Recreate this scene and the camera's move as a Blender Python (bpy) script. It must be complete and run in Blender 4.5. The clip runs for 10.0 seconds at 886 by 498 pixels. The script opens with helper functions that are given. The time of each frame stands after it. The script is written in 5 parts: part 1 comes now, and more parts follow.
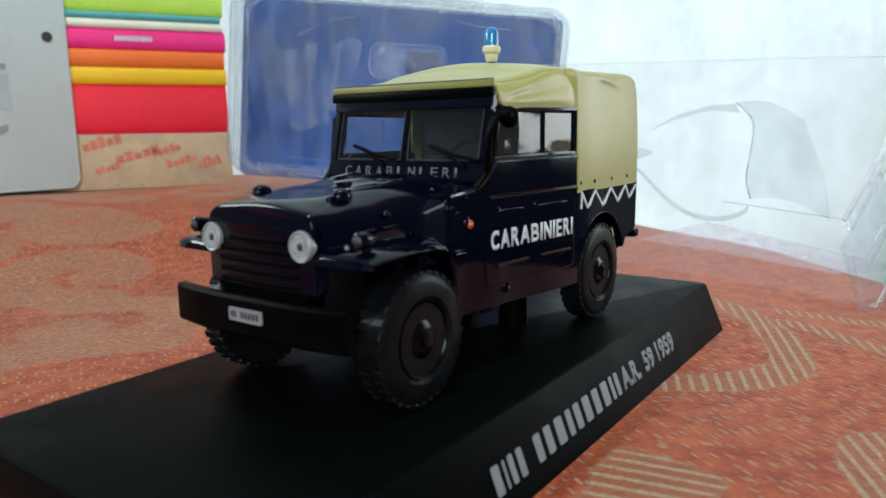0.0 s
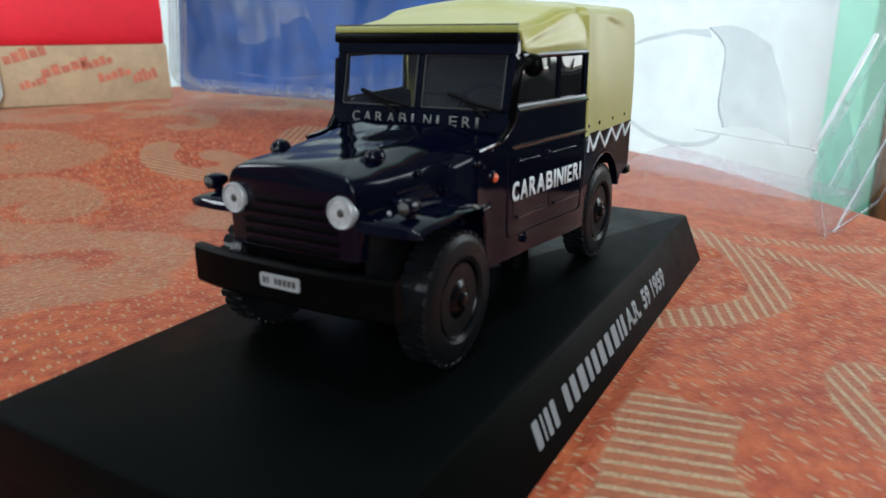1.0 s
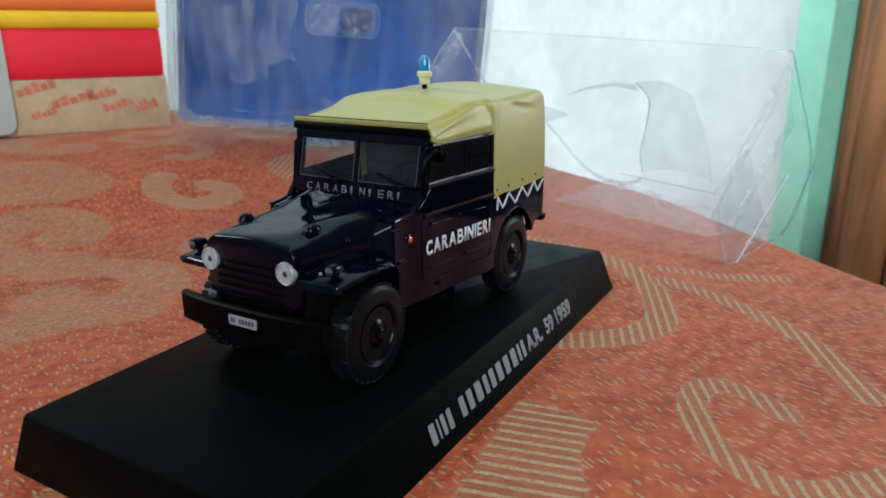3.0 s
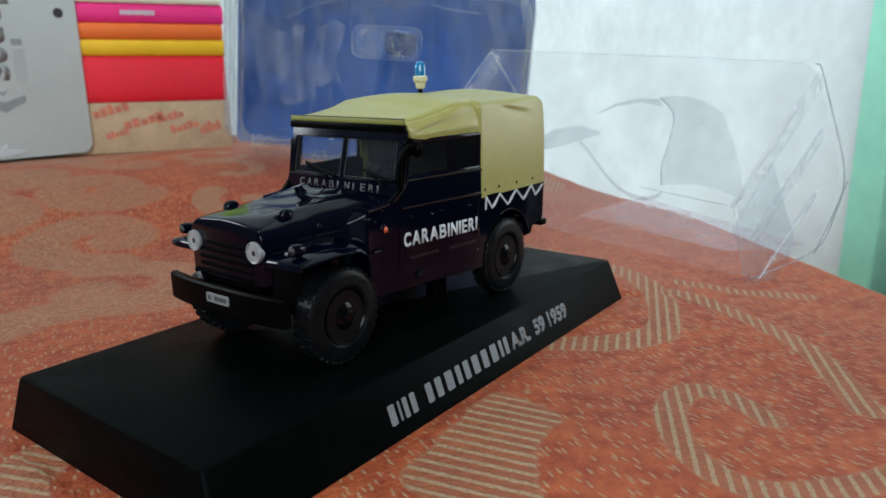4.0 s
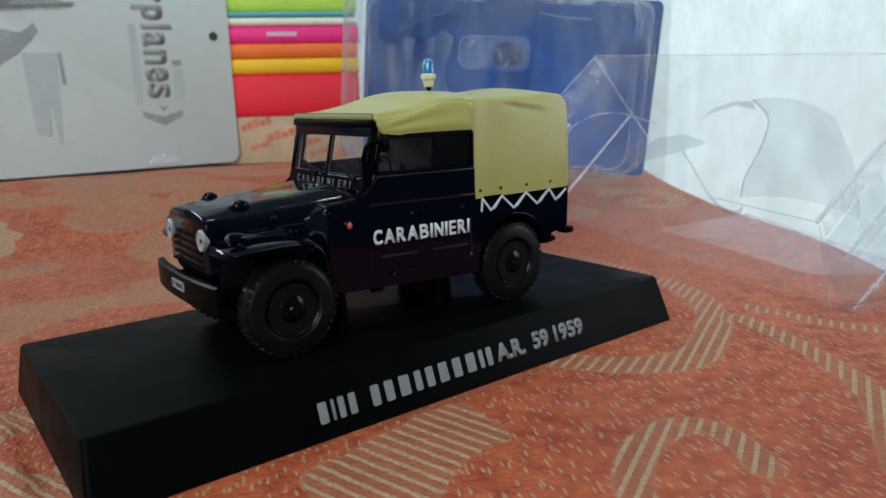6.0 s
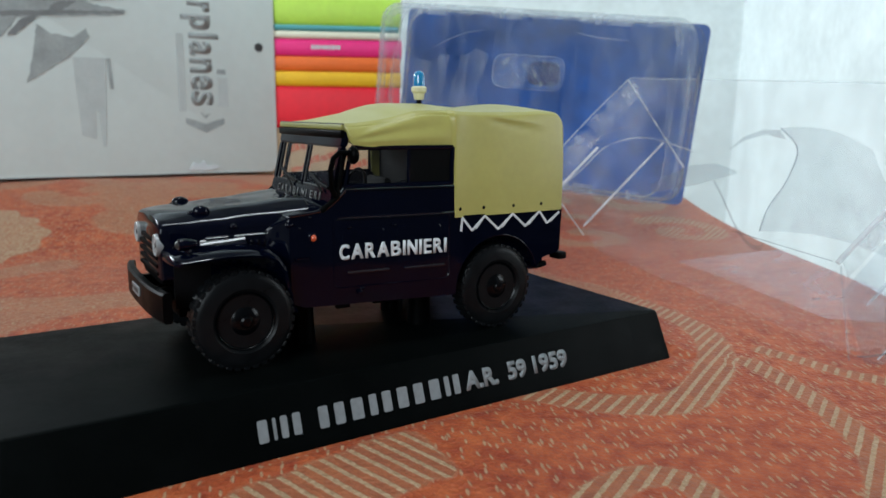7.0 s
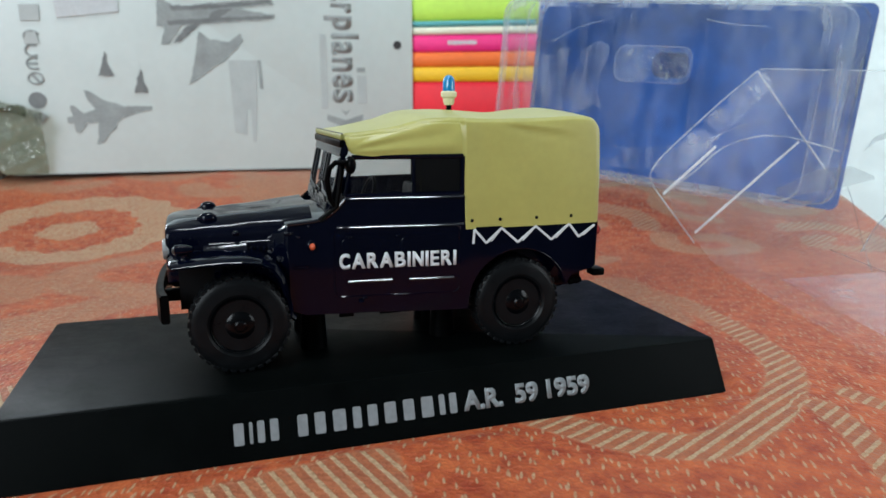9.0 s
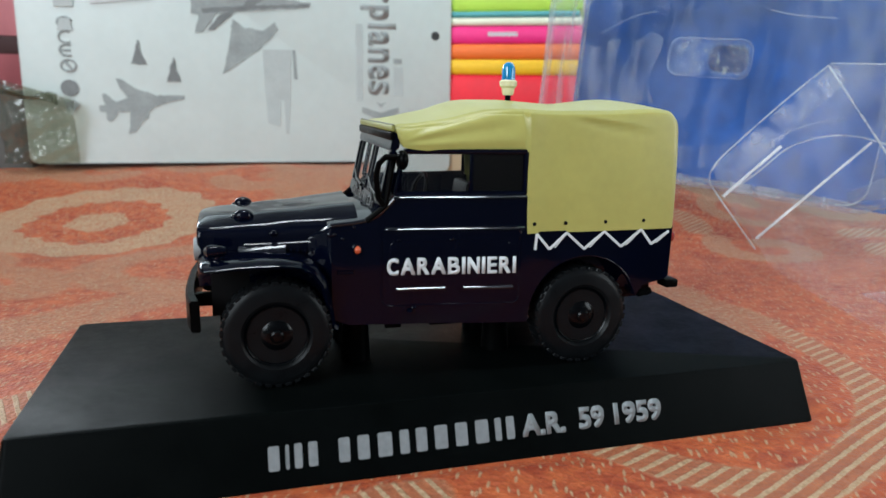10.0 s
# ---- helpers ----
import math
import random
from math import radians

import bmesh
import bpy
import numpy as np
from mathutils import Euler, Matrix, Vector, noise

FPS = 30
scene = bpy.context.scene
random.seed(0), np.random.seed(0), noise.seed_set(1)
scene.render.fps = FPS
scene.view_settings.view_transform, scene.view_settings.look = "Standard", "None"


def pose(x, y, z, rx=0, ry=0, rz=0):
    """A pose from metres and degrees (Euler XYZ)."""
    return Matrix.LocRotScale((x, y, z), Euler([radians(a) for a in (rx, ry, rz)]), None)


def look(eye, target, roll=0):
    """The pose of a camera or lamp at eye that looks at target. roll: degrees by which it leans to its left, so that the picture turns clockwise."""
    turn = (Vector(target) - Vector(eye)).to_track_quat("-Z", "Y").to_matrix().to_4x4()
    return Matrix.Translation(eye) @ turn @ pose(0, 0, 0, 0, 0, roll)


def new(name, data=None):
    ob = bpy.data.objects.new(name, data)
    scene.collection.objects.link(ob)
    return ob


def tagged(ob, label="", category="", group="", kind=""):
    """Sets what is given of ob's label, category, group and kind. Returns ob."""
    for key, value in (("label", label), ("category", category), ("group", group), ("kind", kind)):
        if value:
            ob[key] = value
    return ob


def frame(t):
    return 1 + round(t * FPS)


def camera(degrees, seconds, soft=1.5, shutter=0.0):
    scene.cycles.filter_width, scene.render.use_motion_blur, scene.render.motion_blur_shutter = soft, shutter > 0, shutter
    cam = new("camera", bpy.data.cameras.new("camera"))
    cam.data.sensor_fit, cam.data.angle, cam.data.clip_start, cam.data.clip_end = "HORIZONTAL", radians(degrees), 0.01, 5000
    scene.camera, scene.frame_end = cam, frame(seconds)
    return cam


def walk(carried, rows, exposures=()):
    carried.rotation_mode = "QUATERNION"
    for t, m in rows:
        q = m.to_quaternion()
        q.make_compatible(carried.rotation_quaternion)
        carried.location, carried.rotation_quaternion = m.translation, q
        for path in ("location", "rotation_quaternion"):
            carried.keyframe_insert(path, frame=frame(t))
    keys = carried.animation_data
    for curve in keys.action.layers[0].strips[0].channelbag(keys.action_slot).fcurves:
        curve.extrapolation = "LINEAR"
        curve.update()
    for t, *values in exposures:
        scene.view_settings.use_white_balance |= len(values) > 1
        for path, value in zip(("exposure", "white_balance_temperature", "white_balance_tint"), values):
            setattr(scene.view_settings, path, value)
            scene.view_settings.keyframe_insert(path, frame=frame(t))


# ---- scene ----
# All lengths below are in centimetres; C turns them into metres.
C = 0.01
cam = camera(63.88, 10.0, soft=1.6)
cam.data.dof.use_dof, cam.data.dof.focus_distance, cam.data.dof.aperture_fstop = True, 0.135, 36.0
PATH = [
    (0.0, -0.09306, -0.06957, 0.04384, -53.15, -9.50, -0.85),
    (0.5, -0.09520, -0.06394, 0.04509, -56.21, -12.17, -0.66),
    (1.0, -0.09796, -0.05709, 0.05027, -58.93, -17.18, -0.31),
    (1.5, -0.10305, -0.05833, 0.05874, -61.05, -19.93, -0.62),
    (2.0, -0.11014, -0.06473, 0.06547, -61.40, -21.04, -0.85),
    (2.5, -0.11502, -0.07308, 0.06822, -61.08, -18.88, -0.32),
    (4.0, -0.10881, -0.10196, 0.05975, -52.28, -14.12, -0.52),
    (4.5, -0.10215, -0.11025, 0.05808, -47.97, -13.11, -1.11),
    (5.0, -0.09096, -0.11689, 0.05589, -43.67, -12.68, -1.38),
    (6.5, -0.06846, -0.13038, 0.05332, -34.19, -11.51, -0.62),
    (7.0, -0.05876, -0.13167, 0.05256, -31.87, -10.62, 0.80),
    (7.5, -0.05206, -0.13441, 0.05411, -28.28, -10.85, 1.21),
    (8.0, -0.04358, -0.13629, 0.05546, -24.36, -10.93, 1.83),
    (8.5, -0.03279, -0.13750, 0.05576, -20.73, -11.36, 0.50),
    (9.0, -0.02634, -0.14031, 0.05617, -16.79, -11.60, 0.08),
    (9.5, -0.02584, -0.13600, 0.05631, -14.82, -12.05, 0.14),
    (10.0, -0.02782, -0.12608, 0.05512, -14.69, -11.99, 0.88),
]


def eye_pose(x, y, z, yaw, pitch, roll):
    return pose(x, y, z, 0, 0, yaw) @ pose(0, 0, 0, 90 + pitch) @ pose(0, 0, 0, 0, 0, roll)


walk(cam, [(t, eye_pose(*r)) for t, *r in PATH], [(0.0, 0.05), (1.0, 0.17), (2.5, 0.05), (4.5, -0.26), (6.5, -0.18), (8.0, 0.0), (9.0, 0.2), (9.5, 0.32), (10.0, 0.32)])

# ---------------------------------------------------------------- light
world = bpy.data.worlds.new("world")
scene.world = world
world.use_nodes = True
sky = world.node_tree.nodes.new("ShaderNodeTexSky")
sky.sky_type, sky.sun_disc, sky.sun_elevation, sky.sun_rotation = "NISHITA", False, radians(40), radians(120)
world.node_tree.links.new(sky.outputs[0], world.node_tree.nodes["Background"].inputs[0])
world.node_tree.nodes["Background"].inputs[1].default_value = 0.1


def area(name, place, target, size_x, size_y, watts, colour):
    data = bpy.data.lights.new(name, "AREA")
    data.shape, data.size, data.size_y, data.energy, data.color = "RECTANGLE", size_x, size_y, watts, colour
    ob = new(name, data)
    ob.matrix_world = look(place, target)
    return ob


# the two tubes of the lamp on the ceiling, the daylight in the small window, and two added fill lights in made-up
# window openings
for tube_y in (-0.17, -0.07):
    area("ceiling_tube_light", (0.0, tube_y, 1.655), (0.0, tube_y, 0.0), 0.60, 0.03, 6.0, (0.83, 0.935, 1.0))
area("window_light", (0.365, -0.235, 0.13), (-0.395, 0.415, 0.13), 0.15, 0.21, 0.56, (0.83, 0.935, 1.0))
# added fill from the front left, to brighten the things at the back
area("front_fill_light", (-1.093, -0.909, 0.67), (-0.443, -0.149, 0.67), 0.76, 0.90, 20.0, (0.83, 0.935, 1.0))
# added fill from across the room, to light the white wall and cloth
area("far_fill_light", (-1.225, 2.138, 0.75), (0.295, 0.838, 0.75), 1.1, 1.0, 80.0, (0.83, 0.935, 1.0))


# ---------------------------------------------------------------- materials
def material(name, colour, rough=0.5, metal=0.0, coat=0.0, vary=0.0, scale=300.0, bump=0.0, bump_scale=2000.0, spec=0.5):
    """A surface with grain: two scales of colour change and a fine relief."""
    m = bpy.data.materials.new(name)
    m.use_nodes = True
    nt = m.node_tree
    b = nt.nodes["Principled BSDF"]
    b.inputs["Base Color"].default_value = (*colour, 1)
    b.inputs["Roughness"].default_value = rough
    b.inputs["Metallic"].default_value = metal
    b.inputs["Coat Weight"].default_value = coat
    b.inputs["Coat Roughness"].default_value = 0.05
    b.inputs["Specular IOR Level"].default_value = spec
    co = nt.nodes.new("ShaderNodeTexCoord")
    if vary:
        total = None
        for s, k in ((scale, 1.0), (scale * 7, 0.6)):
            n = nt.nodes.new("ShaderNodeTexNoise")
            n.inputs["Scale"].default_value, n.inputs["Detail"].default_value = s, 5
            nt.links.new(co.outputs["Object"], n.inputs["Vector"])
            r = nt.nodes.new("ShaderNodeMapRange")
            r.inputs[1].default_value, r.inputs[2].default_value = 0.3, 0.7
            r.inputs[3].default_value, r.inputs[4].default_value = 1 - vary * k, 1 + vary * k
            nt.links.new(n.outputs[0], r.inputs[0])
            if total is None:
                total = r.outputs[0]
            else:
                mul = nt.nodes.new("ShaderNodeMath")
                mul.operation = "MULTIPLY"
                nt.links.new(total, mul.inputs[0]), nt.links.new(r.outputs[0], mul.inputs[1])
                total = mul.outputs[0]
        mix = nt.nodes.new("ShaderNodeVectorMath")
        mix.operation = "SCALE"
        mix.inputs[0].default_value = colour
        nt.links.new(total, mix.inputs["Scale"])
        nt.links.new(mix.outputs[0], b.inputs["Base Color"])
        rr = nt.nodes.new("ShaderNodeMath")
        rr.operation, rr.use_clamp = "MULTIPLY", True
        rr.inputs[1].default_value = rough
        nt.links.new(total, rr.inputs[0]), nt.links.new(rr.outputs[0], b.inputs["Roughness"])
    if bump:
        n = nt.nodes.new("ShaderNodeTexNoise")
        n.inputs["Scale"].default_value, n.inputs["Detail"].default_value = bump_scale, 3
        nt.links.new(co.outputs["Object"], n.inputs["Vector"])
        bp = nt.nodes.new("ShaderNodeBump")
        bp.inputs["Strength"].default_value, bp.inputs["Distance"].default_value = bump, 0.0002
        nt.links.new(n.outputs[0], bp.inputs["Height"]), nt.links.new(bp.outputs[0], b.inputs["Normal"])
    return m


def clear_plastic(name, tint, haze, haze_colour, gloss=0.06, ior=1.45, streak=None):
    """Thin clear sheet: see-through, glossy by Fresnel, with a little milky haze."""
    m = bpy.data.materials.new(name)
    m.use_nodes = True
    nt = m.node_tree
    nt.nodes.remove(nt.nodes["Principled BSDF"])
    tr, gl, df, tl = (nt.nodes.new("ShaderNodeBsdf" + k) for k in ("Transparent", "Glossy", "Diffuse", "Translucent"))
    tr.inputs[0].default_value = (*tint, 1)
    gl.inputs["Roughness"].default_value = gloss
    df.inputs[0].default_value = tl.inputs[0].default_value = (*haze_colour, 1)
    co = nt.nodes.new("ShaderNodeTexCoord")
    n = nt.nodes.new("ShaderNodeTexNoise")
    n.inputs["Scale"].default_value = 60
    mp = nt.nodes.new("ShaderNodeMapping")
    mp.inputs["Scale"].default_value = streak or (1, 1, 1)
    nt.links.new(co.outputs["Object"], mp.inputs[0]), nt.links.new(mp.outputs[0], n.inputs["Vector"])
    if streak:
        n.inputs["Detail"].default_value, n.inputs["Distortion"].default_value = 5, 0.8
    hz = nt.nodes.new("ShaderNodeMapRange")
    hz.inputs[1].default_value, hz.inputs[2].default_value, hz.inputs[3].default_value, hz.inputs[4].default_value = 0.35, 0.7, haze * (0.1 if streak else 0.5), haze * (3.0 if streak else 1.6)
    nt.links.new(n.outputs[0], hz.inputs[0])
    both = nt.nodes.new("ShaderNodeMixShader")
    nt.links.new(df.outputs[0], both.inputs[1]), nt.links.new(tl.outputs[0], both.inputs[2])
    a = nt.nodes.new("ShaderNodeMixShader")
    nt.links.new(hz.outputs[0], a.inputs[0]), nt.links.new(tr.outputs[0], a.inputs[1]), nt.links.new(both.outputs[0], a.inputs[2])
    lw = nt.nodes.new("ShaderNodeLayerWeight")
    lw.inputs[0].default_value = 0.25
    fr = nt.nodes.new("ShaderNodeMapRange")
    fr.inputs[3].default_value, fr.inputs[4].default_value = ((ior - 1) / (ior + 1)) ** 2 * 1.5, min(0.85, (ior - 1) * 1.3)
    pw = nt.nodes.new("ShaderNodeMath")
    pw.operation = "POWER"
    pw.inputs[1].default_value = 3.0
    lw.inputs[0].default_value = 0.5
    nt.links.new(lw.outputs["Facing"], pw.inputs[0]), nt.links.new(pw.outputs[0], fr.inputs[0])
    bp = nt.nodes.new("ShaderNodeBump")
    bp.inputs["Strength"].default_value, bp.inputs["Distance"].default_value = 0.25, 0.002
    nt.links.new(n.outputs[0], bp.inputs["Height"]), nt.links.new(bp.outputs[0], gl.inputs["Normal"])
    mx = nt.nodes.new("ShaderNodeMixShader")
    nt.links.new(fr.outputs[0], mx.inputs[0]), nt.links.new(a.outputs[0], mx.inputs[1]), nt.links.new(gl.outputs[0], mx.inputs[2])
    nt.links.new(mx.outputs[0], nt.nodes["Material Output"].inputs[0])
    return m


PAINT = material("navy_enamel", (0.0006, 0.0013, 0.0055), 0.07, spec=0.17, vary=0.12, scale=150)
BLACK = material("black_plastic", (0.0010, 0.0012, 0.0013), 0.36, spec=0.03, vary=0.15, scale=200)
GRILLE = material("black_grille", (0.0012, 0.0012, 0.0015), 0.55, spec=0.02)
PLINTH = material("plinth_plastic", (0.0012, 0.0018, 0.0018), 0.40, spec=0.022, vary=0.15, scale=120, bump=0.15, bump_scale=6000)
RUBBER = material("tyre_rubber", (0.0038, 0.0045, 0.0052), 0.34, spec=0.10, vary=0.2, scale=400)
CANVAS = material("olive_canvas", (0.345, 0.32, 0.088), 0.42, spec=0.3, coat=0.4, vary=0.05, scale=100, bump=0.12, bump_scale=5000)
CANVAS.node_tree.nodes["Principled BSDF"].inputs["Coat Roughness"].default_value = 0.32
CANVAS_EDGE = material("olive_canvas_edge", (0.20, 0.20, 0.045), 0.5, vary=0.05, scale=100)
CREAM = material("cream_plastic", (0.62, 0.58, 0.36), 0.35)
WHITE_INK = material("white_ink", (0.53, 0.56, 0.57), 0.5, vary=0.06, scale=800)
GREY_INK = material("silver_grey_ink", (0.165, 0.18, 0.187), 0.5, vary=0.12, scale=900)
DARK_INK = material("dark_ink", (0.03, 0.03, 0.03), 0.5)
PLATE_INK = material("plate_white", (0.22, 0.23, 0.235), 0.5, vary=0.1, scale=900)
SILVER = material("silver_paint", (0.27, 0.28, 0.28), 0.4, metal=0.3)
ORANGE_LAMP = material("orange_lamp", (0.50, 0.075, 0.025), 0.2, coat=0.5)
RED_LAMP = material("red_lamp", (0.35, 0.04, 0.03), 0.2, coat=0.5)
EDGE_GLOSS = material("polished_navy_edge", (0.001, 0.002, 0.006), 0.12, coat=0.6, spec=0.3)
EDGE_GLOSS.node_tree.nodes["Principled BSDF"].inputs["Coat Roughness"].default_value = 0.08
SILVER_DULL = material("dull_trim", (0.02, 0.02, 0.018), 0.5)
WIPER = material("wiper_rubber", (0.0015, 0.0015, 0.0018), 0.5, spec=0.08)
INTERIOR = material("interior_dark", (0.003, 0.003, 0.0034), 0.6, spec=0.1)
SEAT = material("seat_vinyl", (0.0025, 0.0023, 0.0023), 0.6, spec=0.06)
SCREEN = clear_plastic("screen_glazing", (0.93, 0.95, 0.96), 0.028, (0.55, 0.62, 0.75), 0.02, 1.12)
SIDE_GLAZING = clear_plastic("side_glazing", (0.96, 0.97, 0.97), 0.004, (0.4, 0.4, 0.4), 0.02, 1.40)
DARK_GLAZING = clear_plastic("dark_glazing", (0.025, 0.026, 0.028), 0.01, (0.2, 0.2, 0.2), 0.02, 1.40)
BLUE_LENS = material("blue_lens", (0.008, 0.25, 0.56), 0.08, coat=0.6)
BLUE_LENS.node_tree.nodes["Principled BSDF"].inputs["Transmission Weight"].default_value = 0.35
CLEAR_EDGE = clear_plastic("clear_packaging_edge", (0.94, 0.96, 0.97), 0.11, (0.85, 0.9, 0.93), 0.12, 1.2, (0.5, 0.5, 0.5))
STREAKY = clear_plastic("streaky_packaging", (0.96, 0.97, 0.98), 0.065, (0.75, 0.82, 0.88), 0.12, 1.05, (1.6, 1.0, 0.45))
BLUE_CARD = material("blue_card", (0.014, 0.080, 0.31), 0.45, spec=0.3, vary=0.35, scale=14)
BOX_WHITE = material("white_carton", (0.55, 0.61, 0.59), 0.45, vary=0.03, scale=30)
BOX_PRINT = material("grey_print", (0.28, 0.305, 0.30), 0.5, vary=0.12, scale=120)
BOX_PALE = material("pale_grey_print", (0.43, 0.465, 0.455), 0.5, vary=0.05, scale=120)
BOX_DARK = material("dark_grey_print", (0.17, 0.18, 0.18), 0.5, vary=0.12, scale=120)
KRAFT = material("kraft_carton", (0.50, 0.36, 0.22), 0.8, vary=0.12, scale=60)
KRAFT_INK = material("red_carton_print", (0.56, 0.17, 0.10), 0.7, vary=0.2, scale=200)
PLASTER = material("white_plaster", (0.65, 0.71, 0.72), 0.8, vary=0.09, scale=12, bump=0.3, bump_scale=150)
# both room paints are set dark to dim reflections and bounced light
DIM_WALL = material("darkened_unseen_wall", (0.055, 0.055, 0.06), 0.8, vary=0.05, scale=4)
ROOM_WALL = material("room_paint", (0.30, 0.31, 0.30), 0.8, vary=0.03, scale=4)
GREEN_PAINT = material("green_paint", (0.28, 0.66, 0.50), 0.45, vary=0.08, scale=15)
DARK_CLOTH = material("dark_cloth", (0.012, 0.011, 0.012), 0.9, vary=0.3, scale=80)

def book_material(name, colour):
    return material(name, colour, 0.5, vary=0.06, scale=40, spec=0.3)


def wood_material():
    m = material("brown_wood", (0.26, 0.095, 0.035), 0.45)
    nt = m.node_tree
    b = nt.nodes["Principled BSDF"]
    co = nt.nodes.new("ShaderNodeTexCoord")
    mp = nt.nodes.new("ShaderNodeMapping")
    mp.inputs["Scale"].default_value = (60, 60, 4)
    n = nt.nodes.new("ShaderNodeTexNoise")
    n.inputs["Scale"].default_value, n.inputs["Detail"].default_value, n.inputs["Distortion"].default_value = 1.0, 6, 1.2
    ramp = nt.nodes.new("ShaderNodeValToRGB")
    ramp.color_ramp.elements[0].color, ramp.color_ramp.elements[0].position = (0.07, 0.022, 0.008, 1), 0.3
    ramp.color_ramp.elements[1].color, ramp.color_ramp.elements[1].position = (0.42, 0.17, 0.065, 1), 0.68
    nt.links.new(co.outputs["Object"], mp.inputs[0]), nt.links.new(mp.outputs[0], n.inputs["Vector"])
    nt.links.new(n.outputs[0], ramp.inputs[0]), nt.links.new(ramp.outputs[0], b.inputs["Base Color"])
    return m


def cloth_material():
    """Woven furnishing cloth: orange ground with cream flecks, cream motifs hatched with slanting ribs."""
    m = material("jacquard_cloth", (0.6, 0.15, 0.07), 0.6, spec=0.45)
    nt = m.node_tree
    L = nt.links.new
    b = nt.nodes["Principled BSDF"]

    def node(kind, **values):
        n = nt.nodes.new("ShaderNode" + kind)
        for k, v in values.items():
            n.inputs[k].default_value = v
        return n

    def math_(op, a, c):
        n = nt.nodes.new("ShaderNodeMath")
        n.operation = op
        for i, v in enumerate((a, c)):
            if isinstance(v, (int, float)):
                n.inputs[i].default_value = v
            else:
                L(v, n.inputs[i])
        return n.outputs[0]

    def step(v, lo, hi):
        n = node("MapRange")
        n.interpolation_type = "SMOOTHSTEP"
        n.inputs[1].default_value, n.inputs[2].default_value = lo, hi
        L(v, n.inputs[0])
        return n.outputs[0]

    co = node("TexCoord").outputs["Object"]
    att = nt.nodes.new("ShaderNodeAttribute")
    att.attribute_name = "motif"
    rib = nt.nodes.new("ShaderNodeAttribute")
    rib.attribute_name = "rib"
    wob = node("TexNoise", Scale=900.0, Detail=2.0)
    L(co, wob.inputs["Vector"])
    edge = step(math_("ADD", att.outputs["Fac"], math_("MULTIPLY", math_("SUBTRACT", wob.outputs[0], 0.5), 0.5)), 0.38, 0.62)
    ribs = step(math_("ADD", math_("SINE", rib.outputs["Fac"], 0.0), math_("MULTIPLY", math_("SUBTRACT", wob.outputs[0], 0.5), 1.1)), 0.22, 0.66)
    line = math_("SUBTRACT", 1.0, step(math_("ABSOLUTE", math_("SUBTRACT", att.outputs["Fac"], 0.5), 0.0), 0.08, 0.2))
    # short slanting cream stitches, set at fairly even steps over the orange ground
    stitches = None
    for turn, along, across in ((-1.34, 160.0, 540.0), (-1.12, 130.0, 460.0)):
        spin = nt.nodes.new("ShaderNodeVectorRotate")
        spin.rotation_type = "Z_AXIS"
        spin.inputs["Angle"].default_value = turn
        L(co, spin.inputs["Vector"])
        mp = node("Mapping", Scale=(along, across, 1.0))
        L(spin.outputs[0], mp.inputs[0])
        cell = node("TexVoronoi", Scale=1.0, Randomness=0.75)
        cell.voronoi_dimensions = "2D"
        L(mp.outputs[0], cell.inputs["Vector"])
        one = math_("SUBTRACT", 1.0, step(math_("ADD", cell.outputs["Distance"], math_("MULTIPLY", wob.outputs[0], 0.10)), 0.13, 0.21))
        stitches = one if stitches is None else math_("MAXIMUM", stitches, one)
    fleck = math_("MULTIPLY", stitches, 0.66)
    big = node("TexNoise", Scale=55.0, Detail=4.0)
    L(co, big.inputs["Vector"])
    mid = node("TexNoise", Scale=300.0, Detail=3.0, Roughness=0.6)
    L(co, mid.inputs["Vector"])
    fine = node("TexNoise", Scale=1500.0, Detail=2.0)
    L(co, fine.inputs["Vector"])
    ground = node("ValToRGB")
    e = ground.color_ramp.elements
    e[0].position, e[0].color = 0.36, (0.24, 0.027, 0.0055, 1)
    e[1].position, e[1].color = 0.66, (0.44, 0.096, 0.025, 1)
    L(math_("ADD", math_("MULTIPLY", big.outputs[0], 0.3), math_("MULTIPLY", mid.outputs[0], 0.7)), ground.inputs[0])
    cream = node("ValToRGB")
    e = cream.color_ramp.elements
    e[0].position, e[0].color = 0.3, (0.30, 0.20, 0.105, 1)
    e[1].position, e[1].color = 0.7, (0.46, 0.34, 0.21, 1)
    L(fine.outputs[0], cream.inputs[0])

    def blend(k, a, c):
        n = nt.nodes.new("ShaderNodeMix")
        n.data_type = "RGBA"
        L(k, n.inputs[0]), L(a, n.inputs[6])
        if isinstance(c, tuple):
            n.inputs[7].default_value = c
        else:
            L(c, n.inputs[7])
        return n.outputs[2]

    # between the cream ribs of a motif the ground is a dull tan
    base = blend(math_("MULTIPLY", edge, 0.5), ground.outputs[0], (0.27, 0.115, 0.055, 1))
    mask = math_("MAXIMUM", math_("MULTIPLY", math_("MAXIMUM", math_("MULTIPLY", edge, ribs), math_("MULTIPLY", line, 0.15)), 0.8), math_("MULTIPLY", fleck, math_("SUBTRACT", 1.0, edge)))
    L(blend(mask, base, cream.outputs[0]), b.inputs["Base Color"])
    b.inputs["Sheen Weight"].default_value, b.inputs["Sheen Roughness"].default_value = 0.12, 0.25
    b.inputs["Sheen Tint"].default_value = (1.0, 0.80, 0.70, 1)
    weave = node("TexVoronoi", Scale=1100.0)
    L(co, weave.inputs["Vector"])
    bp = node("Bump", Strength=0.35, Distance=0.0007)
    L(math_("ADD", weave.outputs["Distance"], math_("MULTIPLY", mask, 0.6)), bp.inputs["Height"])
